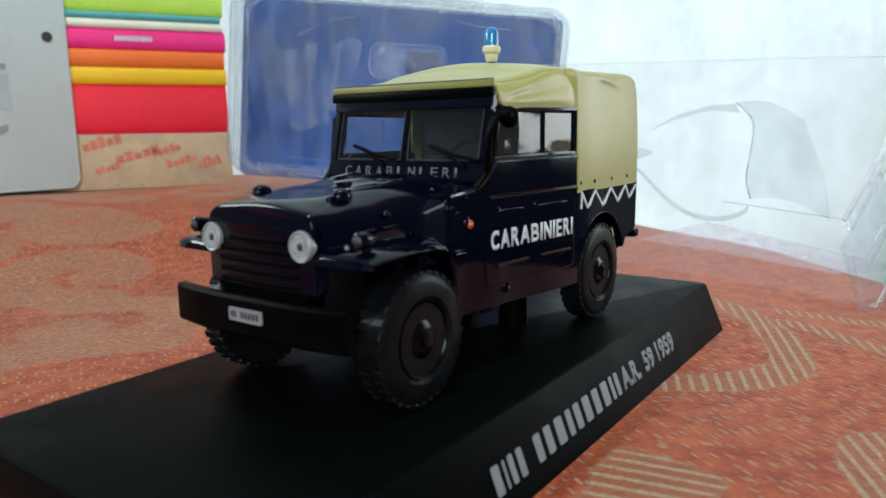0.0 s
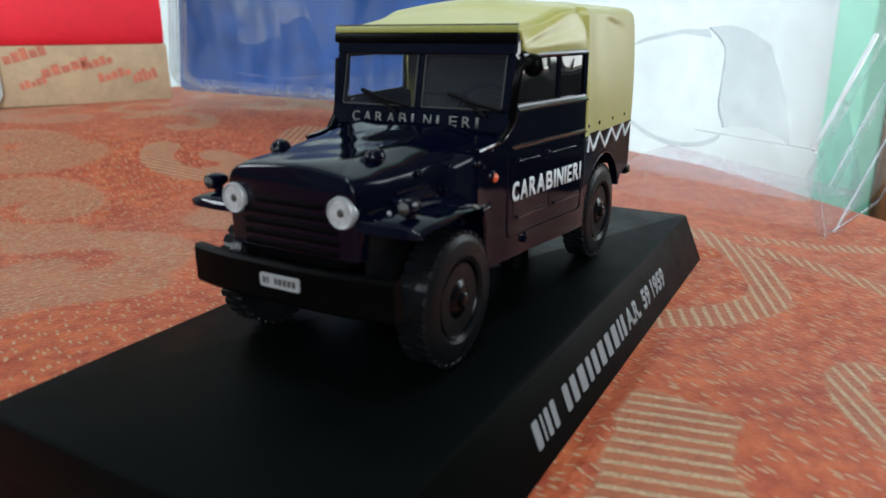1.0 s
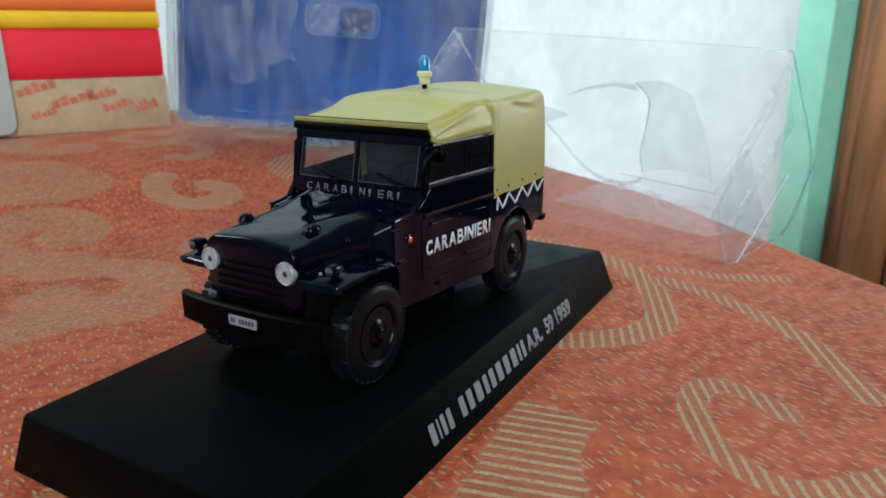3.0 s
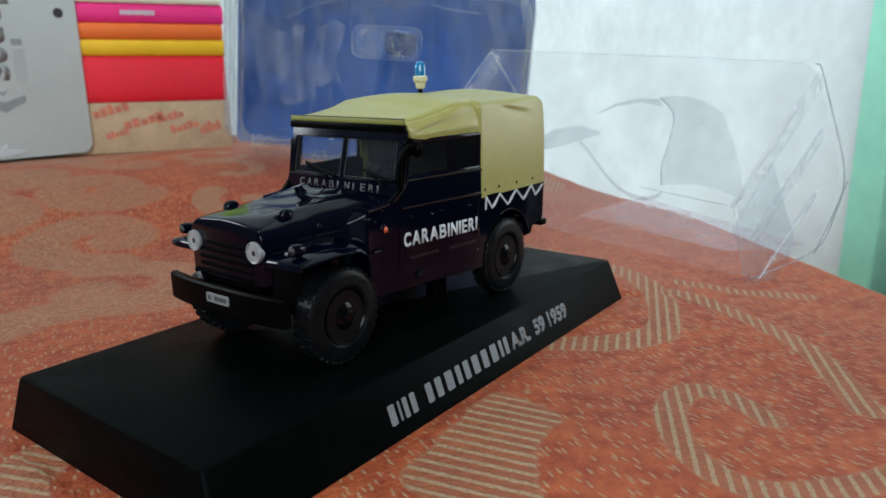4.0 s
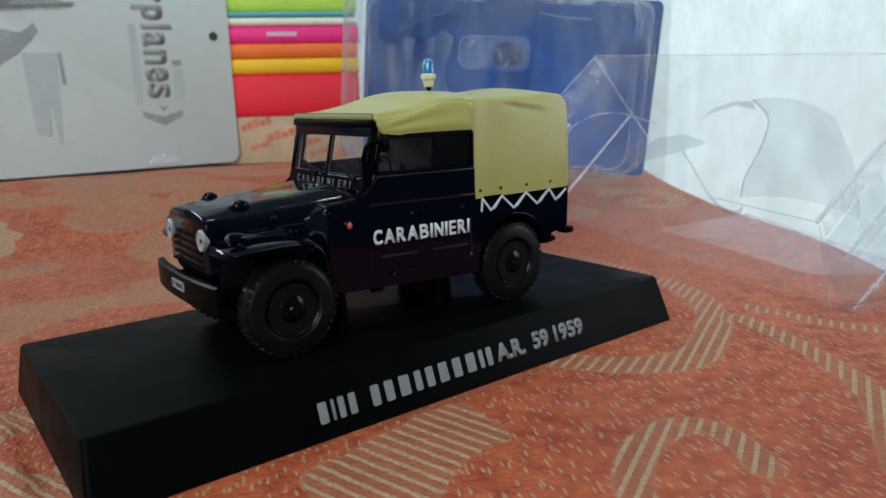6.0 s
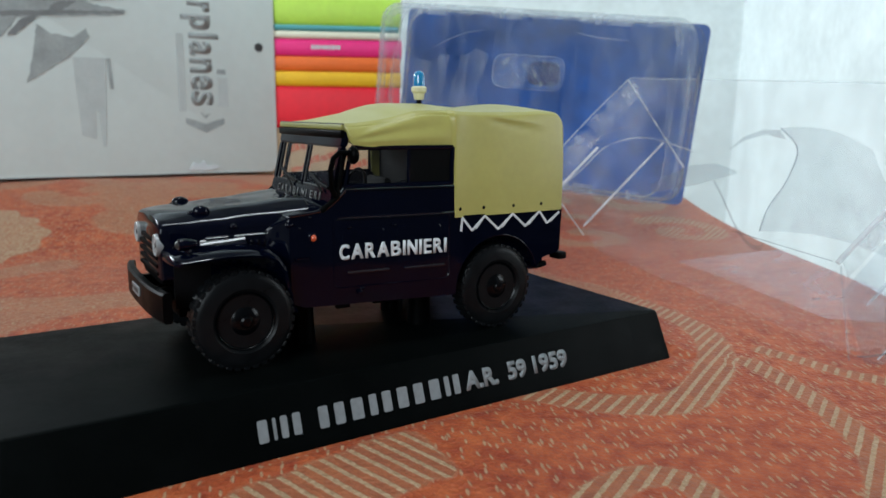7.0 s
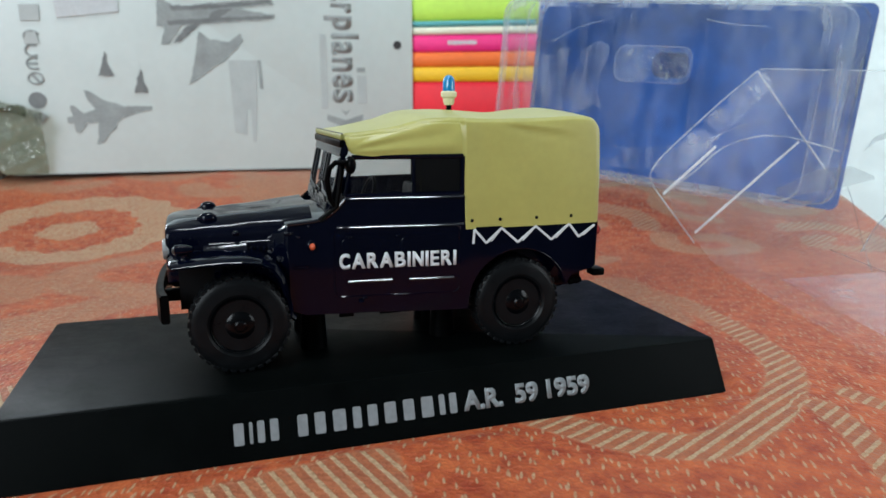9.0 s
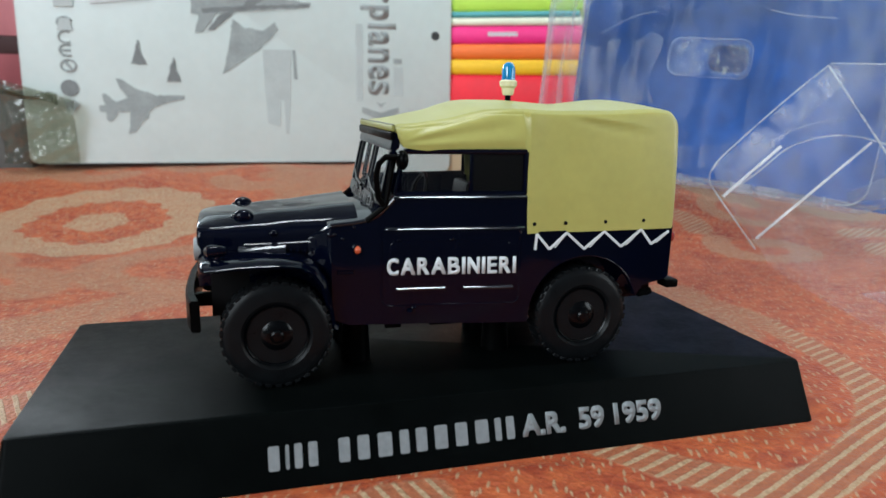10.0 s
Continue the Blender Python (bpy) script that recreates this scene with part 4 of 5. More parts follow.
# cab: windscreen, hood, glazing
def build_cab():
    # windscreen frame leans back from (x -0.92, z 3.86) to (x -0.62, z 4.96)
    def at(y, f, out=0.0):
        return (-0.90 + 0.26 * f - out, y, 3.84 + 1.14 * f)
    W = 1.52
    screen = None
    for y0, y1, f0, f1, d in ((-W, W, -0.17, 0.08, 0.06), (-W, -W + 0.14, 0.08, 0.74, 0.06), (W - 0.14, W, 0.08, 0.74, 0.06), (-W, W, 0.74, 1.0, 0.07), (-0.045, 0.045, 0.08, 0.74, 0.05)):
        b = bmesh.new()
        vs = [b.verts.new(at(y, f, o)) for o in (d, -d) for y, f in ((y0, f0), (y1, f0), (y1, f1), (y0, f1))]
        for q in ((0, 1, 2, 3), (7, 6, 5, 4), (0, 4, 5, 1), (1, 5, 6, 2), (2, 6, 7, 3), (3, 7, 4, 0)):
            b.faces.new([vs[i] for i in q])
        bmesh.ops.bevel(b, geom=b.edges[:], offset=0.02, segments=2, affect="EDGES")
        if screen is None:
            screen = part("windscreen", b, PAINT, car)
        else:
            part("frame_bar", b, PAINT, screen)
    for y0, y1 in ((-W + 0.14, -0.045), (0.045, W - 0.14)):
        b = bmesh.new()
        vs = [b.verts.new(at(y, f)) for y, f in ((y0, 0.07), (y1, 0.07), (y1, 0.76), (y0, 0.76))]
        b.faces.new(vs)
        pane = part("pane", b, SCREEN, screen, "clear windscreen pane")
        pane.visible_shadow = False
        trim = None
        for a, c in ((0, 1), (1, 2), (2, 3), (3, 0)):
            q = [at(y0 + 0.02, 0.09, 0.015), at(y1 - 0.02, 0.09, 0.015), at(y1 - 0.02, 0.735, 0.015), at(y0 + 0.02, 0.735, 0.015)]
            trim = tube([q[a], q[c]], 0.014, 6, trim)
        part("pane_trim", trim, SILVER_DULL, screen)
    for y in (0.95, -0.55):
        part("wiper", tube([at(y, 0.28, 0.12), at(y - 0.45, 0.17, 0.13), at(y - 0.85, 0.10, 0.10)], 0.034, 6), WIPER, screen)
        part("wiper_arm", tube([at(y - 0.25, 0.22, 0.14), at(y - 0.62, 0.02, 0.10)], 0.024, 6), WIPER, screen)
    # lettering at the foot of the screen
    b = None
    letters = "CARABINIERI"
    for k, ch in enumerate(letters):
        g = lettering(ch, 0.15, 0.045 if ch == "I" else 0.13, 0.006, 0.01)
        y = 1.12 - k * 0.213
        for v in g.verts:
            u, h, d = v.co
            v.co = Vector((-0.998 + 0.20 * h - d, y - u, 3.70 + 0.97 * h))
        b = join(b, g)
    part("screen_lettering", b, SILVER_INK, screen, "pale spaced CARABINIERI lettering", smooth=False)
    # canvas hood: one dense skin of sections (x, shoulder, crown, lower edge, half width) from the screen to the tail
    def outline(x, zs, zc, low, w):
        tuck = 0.10 if x < 1.49 else 0.03
        pts = [(w + 0.005, low), (w + 0.01, low + (zs - low) * 0.30), (w - tuck * 0.25, low + (zs - low) * 0.62), (w - tuck * 0.8 - 0.015, low + (zs - low) * 0.86)]
        for k in range(1, 5):
            a, r = radians(90 * k / 4), 0.16
            pts.append((w - tuck - r + r * math.cos(a) - 0.02, zs - r + r * math.sin(a) + 0.02))
        pts += [((w - 0.28) * f, zs + 0.02 + (zc - zs - 0.02) * (1 - f * f)) for f in (0.75, 0.5, 0.25, 0.0)]
        return trail(*pts)[::3]

    def fold(x, y, z):
        """How far the cloth stands out at a place of the flank, and up on the top."""
        fan = math.degrees(math.atan2(z - 4.74, x + 0.95))
        pull = smoothstep(-0.6, -0.1, x) * (1 - smoothstep(1.1, 1.55, x))
        out = sum(deep * math.exp(-((fan - a) / wide) ** 2) for a, wide, deep in ((3, 2.5, 0.016), (9, 2.5, -0.020), (15, 2.5, 0.020), (21, 3.0, -0.012))) * pull
        crease = 5.19 - 0.13 * (x - 2.5)
        along = smoothstep(2.2, 2.7, x) * (1 - smoothstep(3.3, 3.9, x))
        out += (0.020 * math.exp(-((z - crease - 0.05) / 0.05) ** 2) - 0.022 * math.exp(-((z - crease + 0.03) / 0.05) ** 2)) * along
        out += 0.008 * math.exp(-((x - 1.62) / 0.09) ** 2) * smoothstep(4.9, 5.15, z)
        return out
    sections = np.array(((-0.68, 5.00, 5.04, 4.98, 1.52), (-0.66, 5.05, 5.09, 4.96, 1.53), (-0.58, 5.08, 5.12, 4.76, 1.54), (-0.42, 5.09, 5.16, 4.71, 1.55), (-0.1, 5.13, 5.24, 4.68, 1.57), (0.3, 5.20, 5.33, 4.67, 1.60), (0.55, 5.27, 5.42, 4.67, 1.63), (0.82, 5.33, 5.49, 4.67, 1.66), (1.2, 5.34, 5.505, 4.66, 1.70), (1.45, 5.34, 5.50, 4.65, 1.72),
                         (1.51, 5.34, 5.495, 3.31, 1.785), (1.9, 5.33, 5.465, 3.31, 1.77), (2.5, 5.32, 5.44, 3.31, 1.78), (2.95, 5.33, 5.445, 3.31, 1.78), (3.25, 5.35, 5.48, 3.31, 1.78), (3.6, 5.37, 5.52, 3.31, 1.78), (3.9, 5.36, 5.51, 3.31, 1.775), (4.12, 5.33, 5.46, 3.31, 1.77), (4.24, 5.25, 5.36, 3.31, 1.765), (4.30, 5.14, 5.22, 3.31, 1.74), (4.325, 5.0, 5.06, 3.32, 1.65)))
    rows = []
    for group in (sections[:10], sections[10:]):
        for k, sec in enumerate(trail(*[tuple(v) for v in group])):
            if k % 2:
                continue
            x, zs = float(sec[0]), float(sec[1])
            side = []
            for y, z in outline(*[float(v) for v in sec]):
                flank = smoothstep(1.1, 1.4, y)
                up = 0.008 * math.sin(x * 4.1 + y * 2.0) * smoothstep(5.1, 5.35, z) * smoothstep(0.2, 0.9, x)
                side.append((float(y) + fold(x, y, z) * flank, float(z) + up + 0.5 * fold(x, y, z) * (1 - flank) * smoothstep(0.3, 1.0, y)))
            left = [(x, -y, z) for y, z in side]
            right = [(x, y, z) for y, z in side[-2::-1]]
            ring = left + right
            inner = [(x, y * (1 - 0.09 / max(0.09, abs(y))) if z < zs - 0.2 else y * 0.94, z if z < zs - 0.2 else z - 0.09) for _, y, z in ring[::-1]]
            rows.append(ring + inner)
    b = loft(rows)
    hood = part("canvas_hood", b, CANVAS, car, "olive canvas hood with black press studs", angle=60)
    part("tail_panel", box(4.22, 4.31, -1.66, 1.66, 3.31, 5.05, 0.03), CANVAS, hood)
    part("front_hem", box(-0.75, -0.68, -1.51, 1.57, 4.98, 5.08, 0.02), CANVAS_EDGE, hood)
    part("hem_seam", tube([(-0.715, -1.51, 5.087), (-0.715, 1.57, 5.087)], 0.014, 6), DARK_INK, hood)
    part("visor_strip", box(-0.77, -0.67, -1.52, 1.57, 4.84, 4.975, 0.02), BLACK, hood)
    for s in (-1, 1):
        for x in (1.63, 2.20, 2.95, 3.69):
            part("press_stud", ball((x, s * 1.785, 3.47), 0.035, 0.02, 0.035, u=10, v=6), WIPER, hood)
        # side glazing with its frame
        x0, x1, z0, z1 = -0.60, 1.46, 3.98, 4.67
        def y(x):
            return s * (half(x) - 0.01)
        fr = None
        for a, c in (((x0 - 0.10, z0), (x0 + 0.05, z1)), ((x0 + 0.05, z1), (x1, z1)), ((x1, z1), (x1, z0)), ((x1, z0), (x0 - 0.10, z0))):
            fr = tube([(a[0] + (c[0] - a[0]) * k / 5, y(a[0] + (c[0] - a[0]) * k / 5), a[1] + (c[1] - a[1]) * k / 5) for k in range(6)], 0.045, 8, fr)
        win = part("side_window", fr, PAINT, car, "black framed sliding side window")
        if s < 0:
            part("window_divider", tube([(0.55, y(0.55), z0), (0.55, y(0.55), z1)], 0.035, 8), PAINT, win)
        for a, c, mat, name in ((x0, 0.55, SIDE_GLAZING, "front_pane"), (0.55, x1, DARK_GLAZING, "rear_pane")):
            outline = ((a, z0), (c, z0), (c, z1), (a + (0.06 if a < 0 else 0), z1))
            if s < 0:
                b = bmesh.new()
                b.faces.new([b.verts.new((x, y(x) * 0.995, z)) for x, z in outline])
            else:
                # moulded a little thicker towards the top
                b = loft([[(x, y(x) * 0.995 - k * (0.012 + 0.046 * (z - z0)), z) for x, z in outline] for k in (0, 1)])
                mat = MOULDED
            pane = part(name, b, mat, win, smooth=False)
            pane.visible_shadow = False
        if s < 0:
            # mirror on its bent arm
            arm = [(-0.86, -1.50, 3.78), (-0.98, -1.58, 3.95), (-1.02, -1.62, 4.30), (-0.98, -1.66, 4.50), (-0.88, -1.70, 4.60), (-0.70, -1.72, 4.60)]
            mirror = part("mirror", ball((-0.62, -1.70, 4.55), 0.10, 0.15, 0.16), BLACK, car, "round black door mirror")
            part("mirror_arm", tube(arm, 0.05, 8), BLACK, mirror)
            part("mirror_bracket", tube([(-0.66, -1.52, 4.58), (-0.64, -1.74, 4.57)], 0.05, 8), BLACK, mirror)
        part("screen_stay", tube([(-1.15, s * 1.46, 3.56), (-0.86, s * 1.52, 3.80), (-0.72, s * 1.55, 4.6)], 0.05, 8), BLACK, screen)
    # inside: seats, dash, steering wheel, lining behind the seats
    part("dashboard", box(-0.75, -0.45, -1.35, 1.35, 3.35, 3.85, 0.05), INTERIOR, car)
    for yy in (-0.7, 0.7):
        seat = part("seat", box(0.2, 1.0, yy - 0.45, yy + 0.45, 2.9, 3.2, 0.08), SEAT, car)
        part("seat_back", placed(box(0.0, 0.18, yy - 0.45, yy + 0.45, 0.0, 0.86, 0.07), pose(0.95, 0, 3.1, 0, 8, 0)), SEAT, seat)
    ring = [(-0.12 + 0.12 * math.sin(a), -0.68 + 0.42 * math.cos(a), 3.86 + 0.36 * math.sin(a)) for a in [k * math.tau / 24 for k in range(24)]]
    wheel = part("steering_wheel", tube(ring, 0.035, 6, closed=True), BLACK, car)
    part("steering_column", tube([(-0.12, -0.68, 3.86), (-0.55, -0.68, 3.55)], 0.05, 8), BLACK, wheel)
    part("rear_curtain", box(1.62, 1.70, -1.55, 1.55, 3.4, 5.30), INTERIOR, car)


def moulded_glazing():
    m = bpy.data.materials.new("moulded_glazing")
    m.use_nodes = True
    nt = m.node_tree
    nt.nodes.remove(nt.nodes["Principled BSDF"])
    g = nt.nodes.new("ShaderNodeBsdfGlass")
    g.inputs["Color"].default_value, g.inputs["Roughness"].default_value, g.inputs["IOR"].default_value = (0.96, 0.97, 0.97, 1), 0.0, 1.49
    nt.links.new(g.outputs[0], nt.nodes["Material Output"].inputs[0])
    return m


MOULDED = moulded_glazing()
SILVER_INK = material("worn_white_ink", (0.085, 0.085, 0.082), 0.4, vary=0.4, scale=900)
build_cab()

# beacon on its stalk
stalk = part("beacon_stalk", tube([(1.78, 0.06, 5.40), (1.78, 0.06, 5.62)], 0.055, 12), BLACK, car)
part("beacon_cup", lathe([(5.58, 0.09), (5.62, 0.11), (5.71, 0.12), (5.75, 0.16), (5.83, 0.165), (5.86, 0.13), (5.87, 0.0)], (1.78, 0.06, 0), "z", 24), CREAM, stalk, "cream beacon cup")
part("beacon_lens", lathe([(5.86, 0.125), (6.04, 0.125), (6.11, 0.11), (6.155, 0.075), (6.18, 0.03), (6.185, 0.0)], (1.78, 0.06, 0), "z", 24), BLUE_LENS, stalk, "translucent blue beacon lens")


# ---------------------------------------------------------------- things at the back
def build_carton():
    y, z0, z1, x0, x1 = 28.8, 1.84, 17.0, -14.25, 8.35
    carton = thing("white_carton", ((x0 + x1) / 2, y + 3, z0), 0, "white printed cardboard box with grey aircraft pictures, standing on the cloth", "box")
    ox, oy = (x0 + x1) / 2, y + 3
    def here(b):
        return placed(b, Matrix.Translation((-ox, -oy, 0)))
    part("body", here(slab(rounded(x0, x1, z0, z1, 0.35, 5), "y", y, y + 6.0, 0.12)), BOX_WHITE, carton)
    # added dark block; its colour stands in for contact shade under the carton
    part("bottom_gap_shade", here(box(x0 + 0.3, x1 - 0.3, y + 1.6, y + 5.8, 1.55, z0 + 0.1)), BOX_DARK, carton)
    face = y - 0.012
    layer = [0.0]
    rnd = random.Random(11)
    def flat(outline, mat, name, label=""):
        layer[0] += 0.003
        if name == "aircraft_picture":
            # ragged print: the outline wavers a little
            ragged = []
            for (a0, c0), (a1, c1) in zip(outline, outline[1:] + outline[:1]):
                k = max(1, int(math.hypot(a1 - a0, c1 - c0) / 0.17))
                ragged += [(a0 + (a1 - a0) * i / k + rnd.uniform(-0.04, 0.04), c0 + (c1 - c0) * i / k + rnd.uniform(-0.04, 0.04)) for i in range(k)]
            outline = ragged
        part(name, here(slab(outline, "y", face - layer[0], face + 0.02)), mat, carton, label, smooth=False)
    part("hanging_hole", here(lathe([(0, 0.0), (0, 0.24), (0.06, 0.24)], (7.42, face - 0.03, 9.0), "y", 20)), DARK_INK, carton, "round black hole")
    # the word runs downwards
    for k, (ch, top, tall) in enumerate((("a", 12.15, 0), ("r", 11.25, 0), ("p", 10.55, -1), ("l", 9.58, 1), ("a", 9.14, 0), ("n", 8.22, 0), ("e", 7.30, 0), ("s", 6.42, 0))):
        wide = {"l": 0.30, "r": 0.55}.get(ch, 0.80)
        b = lettering(ch, 1.22 if tall == 0 else 1.62, wide, 0.006, 0.0 if ch == "l" else 0.045)
        for v in b.verts:
            u, h, d = v.co
            v.co = Vector((3.50 - (0.40 if tall < 0 else 0) + h, face + 0.005 - d, top - u))
        part("title_letter", here(b), BOX_PRINT, carton, "grey printed title letter", smooth=False)
    flat([(3.15, 4.95), (4.25, 4.62), (5.28, 4.95), (5.28, 4.62), (4.25, 4.12), (3.15, 4.62)], BOX_PRINT, "chevron")
    flat([(3.95, 5.25), (4.25, 4.9), (4.55, 5.25), (4.25, 5.1)], BOX_PRINT, "chevron")
    flat([(4.98, 7.2), (5.52, 7.2), (5.52, 5.6), (4.98, 5.6)], BOX_PALE, "small_print", "block of tiny print")
    flat([(4.96, 7.66), (5.45, 7.66), (5.45, 7.4), (4.96, 7.4)], BOX_PRINT, "small_print")
    flat([(2.84, 9.5), (3.2, 9.5), (3.2, 5.3), (2.84, 5.3)], BOX_PALE, "small_print")
    flat([(-2.28, 7.95), (-0.75, 7.98), (-0.85, 5.6), (-1.0, 3.4), (-1.15, 3.4), (-1.2, 5.2), (-1.4, 5.3), (-1.45, 3.8), (-2.1, 4.0), (-2.2, 6.0)], BOX_PALE, "small_print", "block of tiny print")
    flat([(-0.70, 7.97), (-0.53, 7.97), (-0.45, 6.4), (-0.62, 6.4)], BOX_PRINT, "small_print")
    def plane(cx, cz, k, turn, mat):
        pts = [(3.9, 0.15), (2.6, 0.35), (1.3, 0.55), (0.9, 0.9), (0.75, 1.0), (0.2, 1.25), (-0.3, 1.55), (-1.0, 2.3), (-1.5, 2.35), (-0.9, 0.6), (-1.9, 0.45), (-2.5, 1.25), (-2.9, 1.2), (-2.7, 0.4), (-3.3, 0.3),
               (-3.3, -0.25), (-2.8, -0.35), (-2.9, -1.2), (-2.5, -1.25), (-1.8, -0.5), (-0.8, -0.55), (-1.4, -2.4), (-0.9, -2.45), (0.1, -1.5), (0.5, -1.3), (0.7, -0.9), (1.3, -0.5), (2.7, -0.2), (3.9, -0.15)]
        c, s = math.cos(radians(turn)), math.sin(radians(turn))
        flat([(cx + k * (p * c - q * s), cz + k * (p * s + q * c)) for p, q in pts], mat, "aircraft_picture", "grey printed picture of an aeroplane")
    plane(-8.75, 4.98, 0.60, 9, BOX_PRINT)
    flat([(-3.8, 9.5), (-3.3, 9.1), (-2.2, 8.9), (-1.6, 9.4), (-1.45, 9.0), (-1.9, 8.5), (-2.5, 7.9), (-3.4, 7.3), (-4.4, 6.6), (-4.0, 8.2)], BOX_PRINT, "aircraft_picture", "pale printed swept aeroplane")
    flat([(-5.8, 11.3), (-4.8, 10.7), (-3.0, 11.0), (0.2, 11.35), (0.3, 11.05), (-1.8, 10.75), (0.4, 10.45), (0.3, 10.25), (-3.2, 9.9), (-4.6, 9.75), (-5.3, 8.8), (-5.75, 8.75), (-5.5, 9.6), (-5.9, 9.7)], BOX_PRINT, "aircraft_picture", "grey printed aeroplanes flying close together")
    for pts, mat in (([(-5.4, 9.95), (-3.0, 10.2), (0.25, 10.42), (0.2, 10.28), (-3.0, 9.98), (-5.3, 9.72)], BOX_DARK), ([(-5.2, 10.75), (-2.6, 10.92), (0.1, 11.3), (0.15, 11.1), (-2.6, 10.72), (-5.1, 10.5)], BOX_DARK), ([(-4.4, 9.7), (-3.6, 9.95), (-4.7, 8.9), (-5.1, 8.85)], BOX_DARK), ([(-2.9, 10.6), (-1.9, 10.75), (-2.6, 10.2), (-3.2, 10.2)], BOX_DARK)):
        flat(pts, mat, "aircraft_picture", "dark streaks of the printed aeroplanes")
    for cx, cz in ((-8.65, 7.65), (-6.93, 6.78)):
        flat([(cx - 0.37, cz - 0.62), (cx + 0.37, cz - 0.62), (cx + 0.15, cz), (cx + 0.05, cz + 0.66), (cx - 0.08, cz + 0.3)], BOX_DARK, "aircraft_picture", "small dark printed aeroplane")
    part("round_mark", here(lathe([(0, 0.0), (0, 0.43), (0.06, 0.43)], (-12.05, face - 0.03, 5.73), "y", 24)), BOX_DARK, carton, "dark printed disc")
    for cz, a0, n0 in ((6.86, 0, 12), (7.62, 60, 8), (8.28, 60, 8), (8.98, 20, 10)):
        b = tube([(-12.02 + 0.36 * math.cos(a), face - 0.004, cz + 0.29 * math.sin(a)) for a in [radians(a0 + 30 * i) for i in range(n0 + 1)]], 0.055, 6)
        part("round_mark", here(b), BOX_PRINT, carton)
    flat([(-12.36, 7.67), (-11.86, 7.67), (-11.86, 7.57), (-12.36, 7.57)], BOX_PRINT, "round_mark")
    flat([(-12.26, 7.06), (-12.18, 7.14), (-11.78, 6.66), (-11.86, 6.58)], BOX_PRINT, "round_mark")
    flat([(-12.40, 8.60), (-11.66, 8.62), (-11.80, 9.22), (-12.26, 9.20)], BOX_PALE, "round_mark", "small grey printed bin mark")
    flat([(-12.45, 9.75), (-11.55, 9.78), (-11.55, 10.6), (-12.45, 10.55)], BOX_PALE, "round_mark", "block of grey printed squares")
    flat([(-12.35, 5.02), (-11.9, 5.12), (-11.62, 4.9), (-11.95, 4.55), (-12.1, 4.8), (-12.2, 4.5)], BOX_PRINT, "round_mark", "small grey printed flame mark")
    flat([(-10.9, 12.5), (-7.75, 12.5), (-7.75, 10.35), (-10.75, 9.95)], WHITE_INK, "sticker", "plain white sticker")
    flat([(3.15, 2.0), (3.6, 2.05), (3.9, 1.96), (4.4, 2.02), (4.9, 2.12), (4.65, 2.28), (4.2, 2.25), (4.05, 2.55), (3.75, 2.35), (3.5, 2.5), (3.3, 2.2)], WHITE_INK, "scuff", "white scuff on the cardboard")
    return carton


build_carton()


def bag_sheet():
    """Crumpled clear bag round the carton's lower corner."""
    rows = []
    for i in range(41):
        row = []
        for j in range(37):
            u, v = i / 40, j / 36
            x = -15.4 + 3.6 * u
            z = 1.9 + 4.3 * v * (1 - 0.25 * u)
            y = 28.25 + 0.20 * math.sin(7 * u + 5 * v) + 0.16 * math.sin(13 * v - 6 * u) + 0.09 * math.sin(23 * u + 11 * v) + 0.07 * math.sin(31 * v - 19 * u) - 0.3 * math.sin(3.1 * u) + 1.4 * max(0, 0.18 - u)
            row.append((x, y, z))
        rows.append(row)
    bag = thing("plastic_bag", (0, 0, 1.9), 0, "crumpled clear plastic bag against the corner of the white box", "bag")
    part("front_sheet", loft(rows, close_ring=False, caps=False), CLEAR_BAG, bag)
    # the gathered neck lies folded along the carton's end
    rows = []
    for i in range(13):
        f = i / 12
        x, z = -15.5 + 2.9 * f, 5.6 - 0.5 * f + 0.12 * math.sin(9 * f)
        r = 0.20 + 0.10 * math.sin(7 * f + 1)
        rows.append([(x + 0.05 * math.sin(k), 28.1 + r * math.cos(k * math.tau / 9) * (1 + 0.3 * math.sin(3 * k + 5 * f)), z + r * math.sin(k * math.tau / 9)) for k in range(9)])
    part("gathered_neck", loft(rows), CLEAR_BAG, bag)
    return bag


CLEAR_BAG = clear_plastic("clear_bag", (0.56, 0.58, 0.50), 0.06, (0.42, 0.42, 0.36), 0.08, 1.55, (2.0, 2.0, 5.0))
bag_sheet()
whole("grey_box", box(-42, -14.35, 29.6, 35.0, 1.2, 5.6, 0.15), material("grey_card", (0.10, 0.10, 0.095), 0.7, vary=0.1, scale=60), "dark grey box beside the white carton", "box")
for k, (z0, z1, col) in enumerate(((5.62, 7.4, (0.30, 0.08, 0.09)), (7.42, 8.3, (0.06, 0.03, 0.03)), (8.32, 11.0, (0.55, 0.20, 0.22)), (11.02, 13.0, (0.08, 0.06, 0.06)))):
    whole("stacked_book", box(-42 + 0.3 * k, -14.4 - 0.2 * (k % 2), 29.8 + 0.15 * (k % 3), 35.0, z0, z1, 0.06), book_material("left_book", col), "worn reddish paperback book on the grey box", "book", "books on the grey box")


